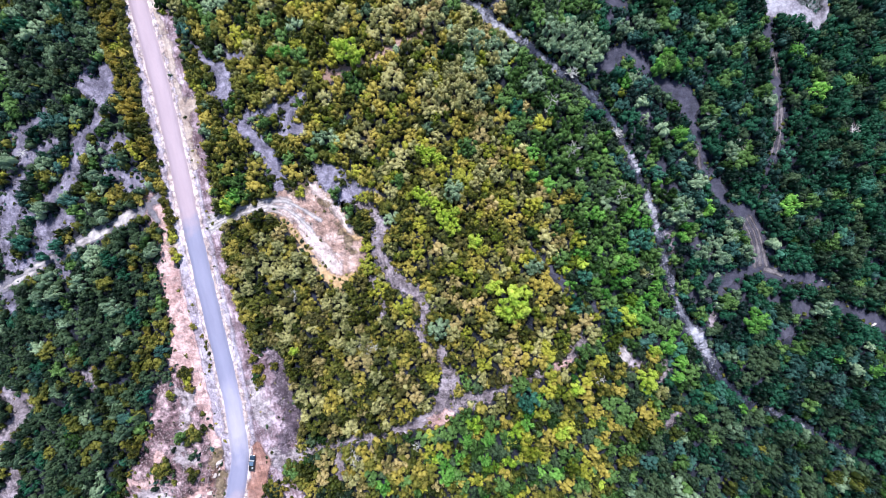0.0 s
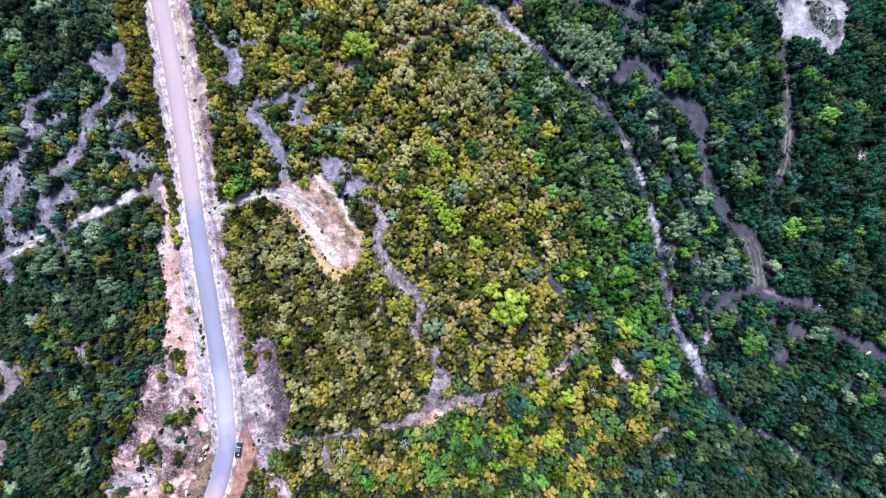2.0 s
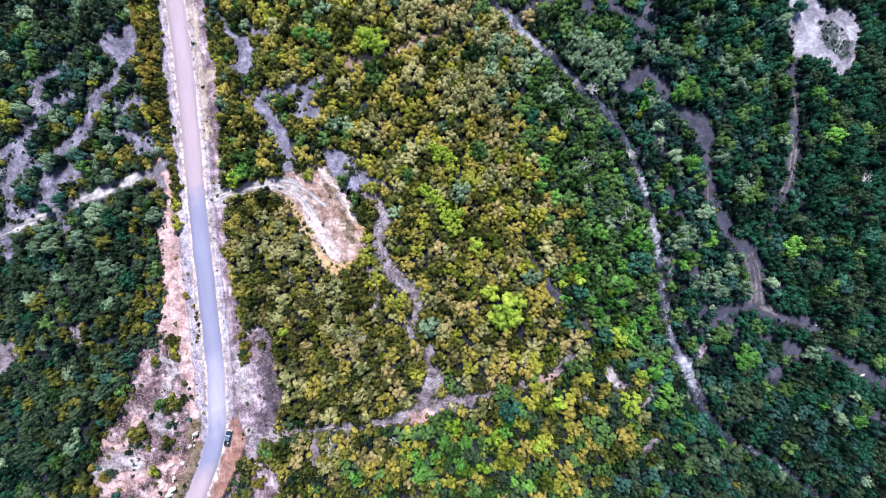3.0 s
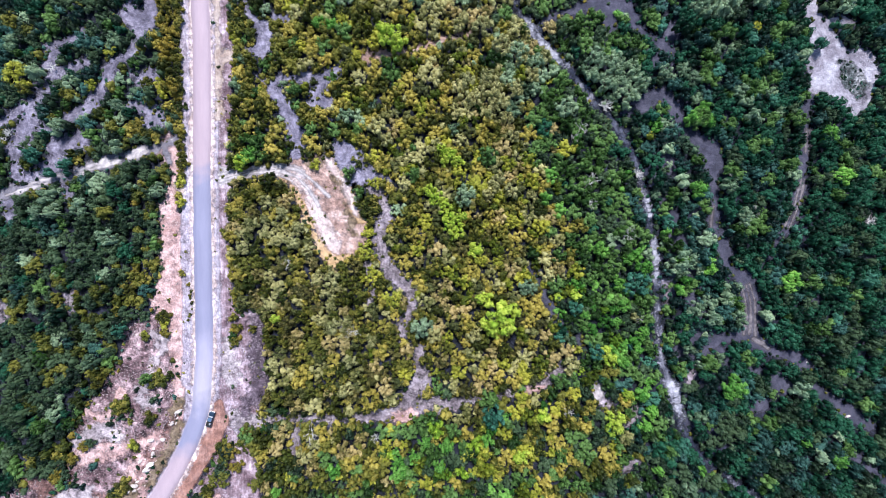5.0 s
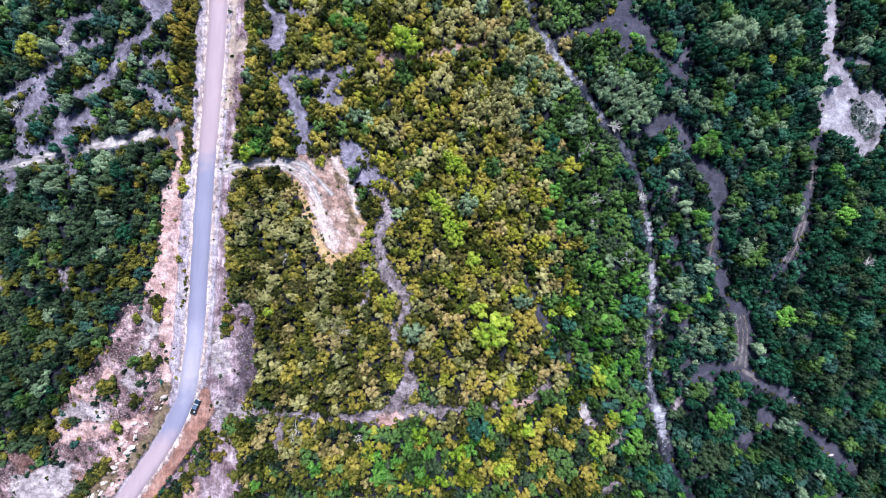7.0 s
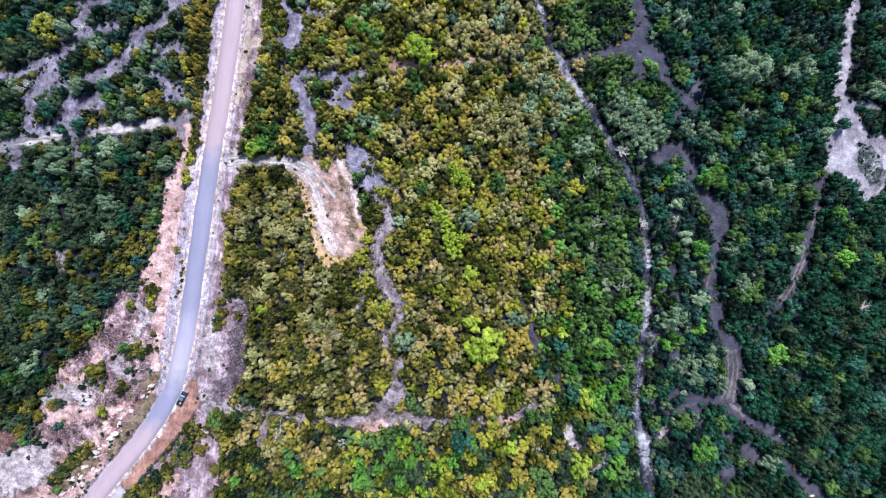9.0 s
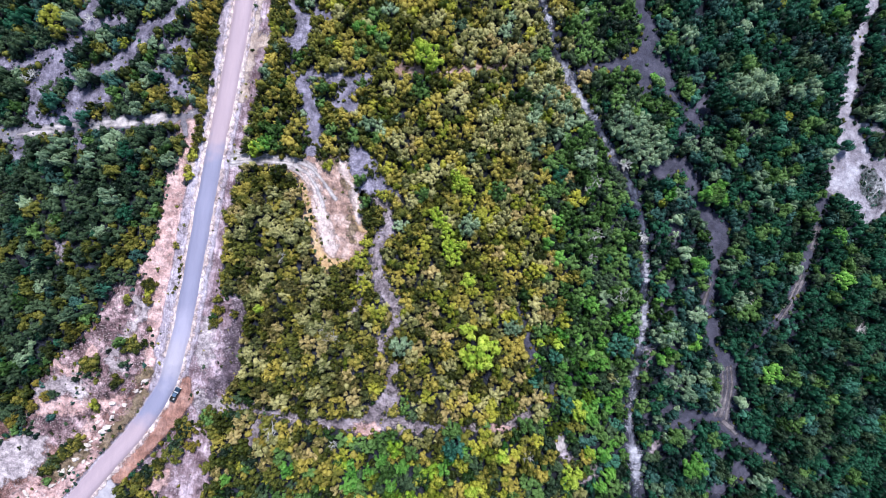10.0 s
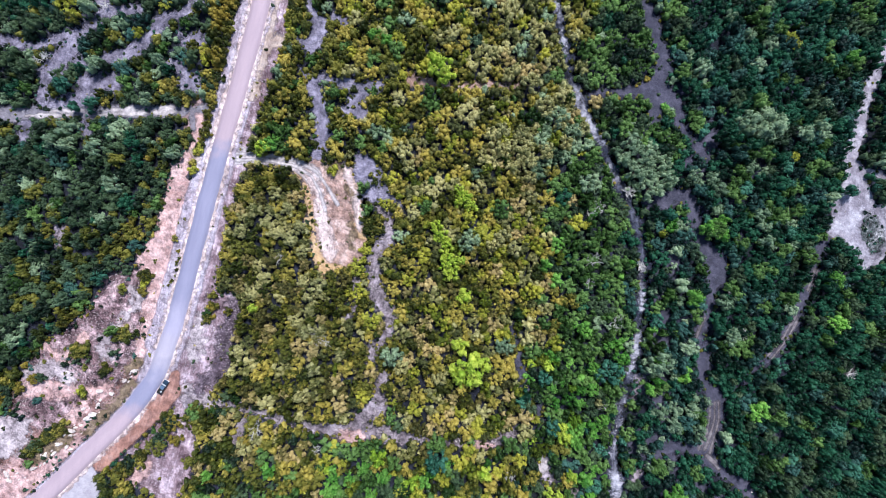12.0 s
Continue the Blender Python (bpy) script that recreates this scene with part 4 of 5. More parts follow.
zone(9.2, -9.7, 18.2, 29.7, yellow_green=2.0, pale=1.0, tan=1.4, olive=3.8, dark_olive=0.9)
zone(24.9, -19.7, 5.9, 9.1, yellow_green=1.6, pale=1.0, tan=1.2, olive=3)
zone(18.5, 8.4, 5.6, 9.9, yellow_green=1.4, pale=1.2, tan=1.0, olive=3, dark_olive=0.8)
zone(-37.0, -62.6, 21.5, 9.9, tan=1.2, olive=2.2, dark_olive=2.2, moss_green=1, green=1)
zone(2.6, -61.0, 21.5, 9.9, yellow_green=1.4, lime=0.5, leaf_green=0.7, green=3, moss_green=1.0, olive=1.4, dark_olive=1.0)
zone(32.4, 51.4, 9.9, 11.6, grey_green=1.2, green=3, moss_green=1.5)
zone(45.6, 18.3, 10.2, 33.0, grey_green=0.4, green=4.6, moss_green=2.2, deep_green=0.7, leaf_green=0.5)
zone(50.5, -26.3, 9.9, 14.9, lime=0.5, leaf_green=1.2, green=4, moss_green=1.2, blue_green=0.5)
zone(35.7, -61.0, 14.9, 11.6, pale=0.6, yellow_green=0.8, olive=2, dark_olive=1.6, moss_green=1.4, green=1.8)
zone(72.0, -1.5, 11.6, 41.3, grey_green=2.0, slate_green=3.2, blue_green=0.6, deep_green=1.6, green=1.4)
zone(81.9, 48.1, 19.8, 29.7, grey_green=0.9, slate_green=1.8, deep_green=5, blue_green=0.8, green=1.4, moss_green=0.8)
zone(115.0, -18.0, 21.5, 57.8, slate_green=1.4, deep_green=7, blue_green=0.4, green=1.3, moss_green=2.4)
zone(77.0, -64.3, 19.8, 13.2, grey_green=0.8, slate_green=2.6, deep_green=3.0, green=0.8, moss_green=2.5)
zone(70.3, -87.9, 31.4, 9.9, grey_green=0.8, slate_green=2, green=0.8, moss_green=5, deep_green=1.5, dark_olive=0.8)


def species_at(x, y, rng):
    """The kind of plant: by zone, in drifts of like plants with some strays."""
    w = np.array([math.exp(-0.5 * (((x - c[0]) / rx) ** 2 + ((y - c[1]) / ry) ** 2)) / math.sqrt(rx * ry) + 1e-12 for c, rx, ry, _ in ZONES])
    w = np.cumsum(w ** 1.25)
    z = rng.uniform() if rng.uniform() < 0.25 else drift(x, y, 9.0, 2)
    kinds = ZONES[int(np.searchsorted(w / w[-1], min(z, 0.9999)))][3]
    p = np.cumsum(list(kinds.values()))
    u = rng.uniform() if rng.uniform() < 0.5 else drift(x, y, 7.0, 1)
    return SPECIES.index(list(kinds)[int(np.searchsorted(p / p[-1], min(u, 0.9999)))])


# plants that stand out: x, y, crown radius
STANDING = {}


def stand(kind, *rows):
    STANDING.setdefault(kind, []).extend(rows)


stand("rusty", (-108.0, -54.3, 2.0), (-111.3, -57.7, 2.2), (-117.0, -63.0, 2.2))
stand("leaf_green", (75.3, 13.5, 2.8), (103.4, -61.8, 1.5), (72.8, -68.6, 1.4), (-51.9, -70.2, 1.5))
stand("yellow_green", (-40.3, -68.4, 1.5))
stand("lime", (-58.0, 27.2, 2.2), (20.4, -62.8, 2.2))
stand("moss_green", (-105.8, -53.5, 1.7), (-114.6, -59.3, 2.1), (-113.5, -62.5, 1.8))
stand("lime", (5.0, 24.6, 2.0), (0.7, 28.2, 1.7), (-3.0, 16.7, 2.0), (0.7, 11.1, 2.1), (4.0, 4.1, 2.1), (5.3, 8.8, 1.8), (12.9, -24.9, 2.3), (19.2, -19.7, 2.1), (-15.5, 64.6, 2.0))
stand("lime", (-11.2, 59.6, 2.0), (-12.9, 62.6, 4.1), (2.6, 26.3, 2.8), (-1.3, 14.0, 2.6), (2.6, 6.8, 3.1), (8.9, -1.5, 2.3), (15.9, -22.1, 5.0), (11.4, -16.0, 2.3), (46.9, -34.5, 2.8))
stand("lime", (27.4, -51.0, 2.3), (48.1, -54.3, 3.3), (52.2, -46.1, 1.7), (-50.2, -19.0, 1.5))
stand("leaf_green", (-1.8, -58.5, 2.3), (-8.1, -57.6, 2.0), (-13.9, -65.6, 2.1), (-4.0, -64.3, 2.0), (10.9, -57.6, 2.1), (-11.4, -61.8, 2.0), (52.2, -19.7, 2.3), (49.7, -24.6, 2.0), (57.2, -27.9, 2.0))
stand("leaf_green", (50.5, -13.0, 2.0), (53.9, -6.4, 2.0), (75.0, 34.5, 2.5), (79.0, 33.5, 2.3), (78.0, 37.8, 2.0), (-33.7, 67.1, 2.0), (-30.4, 66.2, 2.1), (104.5, 93.4, 2.1), (83.6, -45.3, 4.3))
stand("leaf_green", (113.3, -67.9, 2.5), (114.6, 28.2, 2.5), (45.6, -3.1, 2.6), (-56.8, 28.9, 2.5), (60.0, -68.4, 1.5), (30.4, 13.0, 1.8))
stand("leaf_green", (48.9, -32.9, 2.1), (51.4, -36.2, 2.0), (69.5, -6.4, 2.0), (77.0, 36.2, 2.3), (51.4, -30.9, 1.5))
stand("yellow_green", (6.4, -65.9, 2.1), (-13.9, -57.6, 1.8), (-19.7, -61.8, 2.0), (-23.8, -67.6, 1.8), (15.9, -56.0, 2.0), (-82.5, -19.2, 1.8), (-82.6, -16.6, 1.5), (-81.3, 51.4, 2.0), (-95.6, 61.3, 2.1))
stand("yellow_green", (-101.4, 51.7, 2.1), (-26.3, 60.5, 2.1), (-23.8, 58.0, 2.0), (8.9, 18.3, 2.3), (12.9, 15.9, 2.3), (14.2, 19.7, 2.0), (19.2, 6.8, 2.3), (10.9, 3.5, 2.1), (15.9, -4.8, 2.1))
stand("yellow_green", (24.1, -62.6, 2.1), (-0.7, -67.6, 2.1), (12.6, -67.6, 2.3), (29.1, -57.6, 2.1), (85.8, 94.0, 3.3), (94.7, 60.3, 2.1), (-27.1, 67.6, 2.5), (-24.1, 57.0, 2.1), (-19.2, 19.0, 2.0))
stand("yellow_green", (-36.7, 25.4, 1.8), (-22.1, 5.1, 2.0), (-22.5, -0.7, 2.8), (-21.1, -7.8, 2.5), (-15.9, -14.7, 3.3), (10.6, 17.0, 3.6), (18.8, -61.3, 3.0), (20.8, -45.4, 2.3), (6.3, -32.9, 2.1))
stand("yellow_green", (4.0, -61.9, 1.8), (47.2, -60.3, 1.5), (-5.6, -69.2, 1.3), (-48.6, -65.2, 1.5), (94.5, 61.0, 2.1), (34.7, 51.4, 1.5), (-88.5, -22.1, 1.3), (-93.2, -54.3, 1.8))
stand("yellow_green", (-76.3, 15.9, 1.8), (-123.4, 56.0, 4.2), (48.9, -32.0, 2.0))
stand("fresh_green", (77.7, -10.4, 2.1), (77.4, -7.8, 1.8), (101.8, -14.7, 3.2), (118.3, 15.9, 2.9), (58.8, -51.4, 2.2), (56.8, -55.0, 2.0))
stand("grey_green", (-94.8, 33.5, 2.1), (-116.3, 19.2, 2.3), (-114.3, 15.0, 2.1), (-119.6, 15.0, 2.0), (-94.5, 45.6, 1.8), (-83.3, 20.0, 2.0), (83.6, 69.9, 3.0), (82.9, 65.9, 2.3), (86.1, 65.2, 2.0))
stand("grey_green", (57.2, 49.7, 2.6), (54.2, 46.4, 2.6), (86.0, 68.7, 4.1), (95.8, 68.5, 2.5), (99.6, 77.7, 1.7), (66.1, 96.6, 1.7), (99.2, 71.5, 1.5), (73.4, 92.4, 1.8), (47.6, 53.4, 3.3))
stand("grey_green", (52.2, 51.7, 3.6), (50.5, 46.1, 3.3), (55.8, 42.1, 3.3), (59.6, 45.6, 2.8), (45.9, 48.9, 2.3), (79.5, 67.6, 3.3), (87.2, 66.9, 2.3), (67.1, 48.7, 1.8), (92.7, 34.5, 2.1))
stand("grey_green", (88.9, 5.1, 2.8), (70.7, -7.4, 3.3), (103.4, -46.1, 2.5), (82.3, -19.0, 2.3), (78.6, -24.9, 2.3), (-7.3, -24.0, 3.0), (6.8, 14.7, 3.0), (24.1, -13.0, 2.8), (29.1, 53.0, 2.8))
stand("grey_green", (24.1, 56.3, 3.0), (-98.9, 6.8, 2.6), (-106.4, 15.9, 2.6), (-112.2, 39.8, 2.3), (-117.9, 56.3, 2.3), (37.3, 39.0, 2.5))
stand("green", (14.2, 25.8, 3.1), (-8.1, 21.3, 2.3), (77.3, 34.5, 3.3), (105.9, 33.2, 2.3), (103.4, 19.7, 2.0), (98.5, 45.4, 2.0), (48.9, -8.4, 2.5), (11.2, -45.4, 2.8), (33.2, -41.1, 2.8))
stand("green", (77.0, -38.2, 2.8), (93.5, -55.3, 2.6), (63.8, -62.9, 1.8), (-27.1, 22.5, 1.8), (-89.0, -35.3, 1.5), (1.0, -54.3, 2.5), (-23.8, 16.7, 1.7), (-30.4, 50.5, 1.8), (-42.0, 48.1, 2.1))
stand("blue_green", (56.3, -13.4, 4.0), (12.6, -51.0, 3.6), (43.9, -32.9, 2.5), (113.3, 54.7, 2.0), (-95.6, -20.5, 2.3), (-109.7, 28.2, 2.1), (-114.6, 26.3, 1.7), (-119.6, 31.6, 2.6))
stand("rusty", (-83.3, -17.2, 2.3), (-82.6, -22.1, 1.8), (-87.9, -46.4, 1.8), (-97.1, -66.9, 2.3), (-65.4, -57.6, 2.6), (-63.4, -61.8, 2.0), (-88.2, 39.0, 2.6), (-84.9, 36.5, 2.3), (-43.6, -57.6, 2.1))
stand("rusty", (-75.8, 33.2, 1.8), (-75.7, 27.4, 2.0), (-76.0, 23.3, 1.7), (-56.8, -22.1, 1.5), (-61.4, -21.3, 1.7), (-61.8, -24.9, 1.5))
stand("olive", (-99.7, -69.6, 2.3), (-97.9, -67.3, 2.0), (-102.5, -73.5, 2.3), (-96.1, -64.9, 1.5), (-87.4, 37.3, 2.1), (-83.3, 35.7, 2.3), (-90.7, 37.8, 1.8), (-85.6, -35.3, 2.5), (-97.1, -42.8, 2.6))
stand("olive", (-72.5, -71.2, 2.1), (-75.0, -74.2, 2.0), (-99.8, -69.5, 2.0), (-6.4, -42.8, 2.0), (-55.2, 49.7, 2.5), (-51.0, 45.6, 2.5), (-84.9, 51.4, 2.3), (-80.8, 49.7, 2.0), (-104.7, 40.6, 1.8))
stand("olive", (-106.4, 29.9, 2.0), (-77.0, -4.8, 1.2))
stand("dark_olive", (-84.0, -35.9, 2.3), (-86.9, -37.1, 1.8), (-98.1, -43.6, 2.5), (-95.2, -41.4, 1.8), (-88.6, -47.8, 1.7), (-92.8, -55.1, 1.5), (-88.5, -23.0, 1.5), (-81.6, -34.3, 1.3), (-58.5, -67.6, 2.0))
stand("dark_olive", (-60.1, -51.0, 2.0), (-64.3, 6.8, 1.3), (-22.1, 10.9, 2.1), (-21.3, 15.0, 2.0), (-13.9, 15.0, 2.8), (-23.8, 24.9, 1.5), (-94.8, 25.8, 2.0), (-119.6, 20.0, 2.0))
stand("pale", (17.6, 43.2, 3.2), (23.0, 45.5, 2.8), (14.6, 49.0, 2.6))
stand("pale", (10.6, 42.1, 2.3), (15.9, 46.7, 2.5), (14.5, 39.0, 2.3), (20.5, 36.8, 2.0), (25.4, 55.0, 2.3), (27.8, 49.4, 2.3), (31.7, 54.3, 2.1), (16.7, 18.3, 2.3), (14.2, 14.7, 2.0))
stand("pale", (20.0, 15.0, 2.3), (21.6, 31.6, 2.0), (-37.0, -19.7, 2.1), (-28.7, -32.9, 2.1), (-51.9, 15.0, 2.0), (-46.9, 11.4, 2.1), (-39.5, 0.2, 2.0), (-15.5, 31.6, 2.1), (-4.0, -26.3, 2.3))
stand("pale", (-30.4, -41.1, 2.1), (7.6, -26.3, 2.1), (20.0, 58.0, 3.0), (14.2, 64.3, 2.8), (12.9, 44.4, 2.5), (8.4, 48.4, 2.6), (54.7, -23.0, 1.3), (18.3, 40.6, 2.8), (-42.0, 6.8, 2.1))
KIND_WORDS = {
    "lime": ("bright_tree", "bright lime-green leafy tree above the darker shrubs"),
    "yellow_green": ("bush", "yellow-green leafy bush on stony ground"),
    "grey_green": ("oak_tree", "pale grey-green tree with a rounded clumpy crown"),
    "green": ("tree", "mid-green leafy tree in the brush"),
    "blue_green": ("cedar_tree", "dark blue-green cedar with a dense crown"),
    "rusty": ("roadside_bush", "rusty olive bush on bare ground"),
    "olive": ("olive_bush", "olive-green bush with dense small leaves"),
    "dark_olive": ("juniper_bush", "dark olive juniper bush among the brush"),
    "tan": ("dry_bush", "tan half-dry bush in the brush"),
    "pale": ("pale_tree", "pale straw-coloured tree with dry foliage"),
    "leaf_green": ("broadleaf_tree", "fresh green broadleaf tree with a full crown"),
    "fresh_green": ("leafy_tree", "vivid fresh green tree standing out of the woods"),
    "moss_green": ("scrub_bush", "mossy dark green scrub bush"),
    "slate_green": ("cedar_bush", "grey-green cedar bush with dusty foliage"),
    "deep_green": ("juniper_tree", "deep green juniper with a dense crown"),
}

plant_rng = np.random.default_rng(11)
FULL_SHAPES = {size: [crown_shape(plant_rng, size, 0.62, 26, 0.23) for _ in range(4)] for size in (1.5, 2.3, 3.4)}
BRUSH_SHAPES = {size: [crown_shape(plant_rng, size, leaves=16 if size < 1.2 else 22) for _ in range(8)] for size in (1.0, 1.5, 2.0, 2.7)}
BROAD_SHAPES = {size: [crown_shape(plant_rng, size, 0.74, 24, 0.26, loose=0.24, upright=1.25) for _ in range(8)] for size in (1.0, 1.5, 2.0, 2.7)}
FAR_SHAPES = [crown_shape(plant_rng, 5.0, 2.9, 3, 1.1) for _ in range(4)]


def nearest_size(shapes, r):
    return min(shapes, key=lambda q: abs(q - r))


def tapered(bm, a, b, ra, rb, sides=5):
    """One limb from a to b."""
    a, b = Vector(a), Vector(b)
    q = (b - a).to_track_quat("Z", "Y")
    rings = [[bm.verts.new(p + q @ Vector((r * math.cos(k * math.tau / sides), r * math.sin(k * math.tau / sides), 0))) for k in range(sides)] for p, r in ((a, ra), (b, rb))]
    for k in range(sides):
        bm.faces.new((rings[0][k], rings[0][(k + 1) % sides], rings[1][(k + 1) % sides], rings[1][k]))
    bm.faces.new(rings[1])


def trunk_mesh(rng):
    bm = bmesh.new()
    tapered(bm, (0, 0, -0.05), (0.03, 0.02, 0.32), 0.075, 0.055)
    for k in range(5):
        th = k * math.tau / 5 + rng.uniform(-0.4, 0.4)
        mid = (0.25 * math.cos(th), 0.25 * math.sin(th), 0.52)
        tapered(bm, (0.03, 0.02, 0.30), mid, 0.045, 0.03)
        tapered(bm, mid, (0.55 * math.cos(th + 0.3), 0.55 * math.sin(th + 0.3), 0.70), 0.03, 0.012)
    me = bpy.data.meshes.new("trunk")
    bm.to_mesh(me)
    bm.free()
    me.materials.append(BARK)
    return me


TRUNKS = [trunk_mesh(plant_rng) for _ in range(3)]
CROWNS = {}


def tree(species, x, y, radius, height, rng, bright=False):
    name, label = KIND_WORDS[species]
    root = new(name)
    root.empty_display_size = 0.3
    root.matrix_basis = Matrix.Translation((x, y, float(ground_height(np.array([x]), np.array([y]))[0]))) @ Matrix.Rotation(rng.uniform(0, math.tau), 4, "Z")
    size = nearest_size(FULL_SHAPES, radius)
    if (species, size) not in CROWNS:
        CROWNS[species, size] = []
        for k, (v, t, tuft_shade) in enumerate(FULL_SHAPES[size] * 3):
            me = triangle_mesh("crown", v, t, [LEAF[species]])
            me.attributes.new("tone", "FLOAT", "POINT").data.foreach_set("value", ((0.20, 0.48, 0.74)[k // 4] + tuft_shade).astype(np.float32))
            CROWNS[species, size].append(me)
    for part_name, me in (("trunk", TRUNKS[rng.integers(3)]), ("crown", CROWNS[species, size][rng.integers(8, 12) if bright else rng.integers(12)])):
        ob = new(part_name, me)
        ob.parent = root
        ob.scale = (radius, radius, height)
    return tagged(root, label, "tree" if "tree" in name else "bush", name.replace("_", " ") + "s of the hillside")


taken = []
for kind, rows in STANDING.items():
    for x, y, r in rows:
        r *= 1.12 if kind in ("lime", "pale", "grey_green") else 1.0
        h = r * plant_rng.uniform(1.0, 1.35) if "bush" in KIND_WORDS[kind][0] else 2.8 + r * plant_rng.uniform(1.2, 1.5)
        # the plan gives the crown as seen from above; the foot stands a little nearer to the middle
        x, y = x * (1 - 0.7 * h / 192), y * (1 - 0.7 * h / 192)
        tree(kind, x, y, r, h, plant_rng, kind in ("lime", "pale", "grey_green", "yellow_green", "leaf_green", "fresh_green", "blue_green", "green"))
        taken.append((x, y, r))

# rows of bushes along the road and the turnout: centre line, spacing, crown radius, kinds
HEDGES = [
    ([(-74.8, -8.0), (-74.6, -13.0), (-75.0, -20.0)], 1.3, 0.55, ("rusty", "dark_olive")),
    ([(-71.0, 113.0), (-74.3, 83.1), (-75.2, 64.6), (-76.3, 62.9), (-75.3, 51.4), (-75.7, 41.5), (-75.3, 35.7)], 2.6, 1.9, ("rusty", "olive", "rusty", "dark_olive")),
    ([(-75.3, 30.7), (-75.7, 24.9), (-76.0, 22.3)], 2.6, 1.6, ("rusty", "yellow_green")),
    ([(-80.2, -80.1), (-77.4, -75.4), (-73.9, -70.7), (-69.4, -66.2)], 2.2, 2.3, ("dark_olive", "moss_green", "dark_olive", "rusty")),
    ([(-67.8, -64.6), (-66.4, -60.6), (-64.4, -56.8)], 2.6, 2.7, ("dark_olive", "moss_green")),
    ([(-59.7, -52.0), (-56.4, -51.8), (-52.1, -50.4)], 2.6, 1.9, ("green", "dark_olive")),
    ([(-105.2, -76.2), (-102.0, -72.8), (-98.6, -67.4)], 2.1, 2.2, ("dark_olive", "olive", "moss_green")),
    ([(-62.6, -26.3), (-61.8, -19.7), (-60.5, -15.5), (-62.1, -9.7)], 2.4, 1.5, ("olive", "green", "rusty")),
    ([(-58.5, 69.5), (-57.8, 62.6), (-55.8, 55.7)], 2.8, 1.9, ("dark_olive", "olive", "yellow_green")),
]
for line, gap, radius, kinds in HEDGES:
    q = spline(line, 0.4)
    run = np.r_[0, np.cumsum(np.hypot(*np.diff(q, axis=0).T))]
    for k, d in enumerate(np.arange(0.5, run[-1], gap)):
        x, y = np.interp(d, run, q[:, 0]) + plant_rng.uniform(-0.5, 0.5), np.interp(d, run, q[:, 1]) + plant_rng.uniform(-0.5, 0.5)
        r = radius * plant_rng.uniform(0.75, 1.2)
        tree(kinds[k % len(kinds)], x, y, r, r * plant_rng.uniform(0.95, 1.3), plant_rng)
        taken.append((x, y, r))
taken = np.array(taken)


def open_depth(x, y):
    d = np.full(len(x), -1e9)
    for name, _, _, _, strips, areas in PATCHES:
        if name not in ("open_soil", "wheel_ruts", "driveway_ruts", "track_streaks", "gravel_edge", "creek_gravel"):
            d = np.maximum(d, depth_of(name, strips, areas, x, y) + (0.5 if name == "creek" else 0.0))
    return d


def brush_places(x0, x1, y0, y1, count, sizes, crowd, rng):
    """Plants of many sizes thrown on the land, large ones first, none much inside another or on open ground."""
    px, py = rng.uniform(x0, x1, count), rng.uniform(y0, y1, count)
    pr = np.sort(sizes[0] + (sizes[1] - sizes[0]) * rng.beta(1.3, 2.6, count))[::-1]
    free = open_depth(px, py) < -0.66 * pr
    sparse = [row for row in PATCHES if row[0] == "open_soil"][0]
    free &= (depth_of(sparse[0], sparse[4], sparse[5], px, py) < 0.5) | (rng.uniform(0, 1, count) < 0.2)
    for x, y, q in taken:
        free &= np.hypot(px - x, py - y) > q * 0.82 + pr * 0.1
    for k in np.flatnonzero(free & ((px < -70) | (np.abs(px - 68 - 0.12 * py) < 18))):
        free[k] = drift(px[k], py[k], 3.2, 6) > 0.17
    cell, grid, rows = sizes[1] * 2, {}, []
    for x, y, r in zip(px[free], py[free], pr[free]):
        i, j = int(x // cell), int(y // cell)
        if all((x - a) ** 2 + (y - b) ** 2 > (crowd * (r + c)) ** 2 for u in (i - 1, i, i + 1) for v in (j - 1, j, j + 1) for a, b, c in grid.get((u, v), ())):
            grid.setdefault((i, j), []).append((x, y, r))
            rows.append((x, y, r))
    return rows


brush, woods, single = {size: [] for size in BRUSH_SHAPES}, [], 0
for x, y, r in brush_places(-148, 148, -108, 116, 90000, (0.85, 2.8), 0.645, plant_rng):
    s = species_at(x, y, plant_rng)
    h = (r * plant_rng.uniform(0.95, 1.55) + 0.6) * (1.5 if plant_rng.uniform() < 0.2 else 1.0)
    # the brush round the clearing stands plant by plant
    if -62 < x < -18 and -34 < y < 24 and single < 190:
        tree(SPECIES[s], x, y, r * 1.05, h, plant_rng)
        single += 1
    elif x > 62 + 6 * math.sin(y * 0.13):
        woods.append((x, y, r * 1.1, h * 1.15, s))
    else:
        brush[nearest_size(BRUSH_SHAPES, r)].append((x, y, r * 1.08, h, s))
# low bushes that fringe the open ground
ex, ey = plant_rng.uniform(-140, 140, 26000), plant_rng.uniform(-100, 108, 26000)
er = plant_rng.uniform(0.45, 1.15, 26000)
ed = open_depth(ex, ey)
scraped = (ex > -50) & (ex < -18) & (ey > -7) & (ey < 31)
fringe = (ed < np.where(scraped | (ex > 60) | ((ex < -76) & (ey > 8)), -0.4, 0.25)) & (ed > -1.9) & (strip_depth([(x, y, 8.0 if y < -42 else 5.2) for x, y in ROAD], ex, ey) < 0) & (np.hypot(ex - TRUCK[0], ey - TRUCK[1]) > 7)
grid = {}
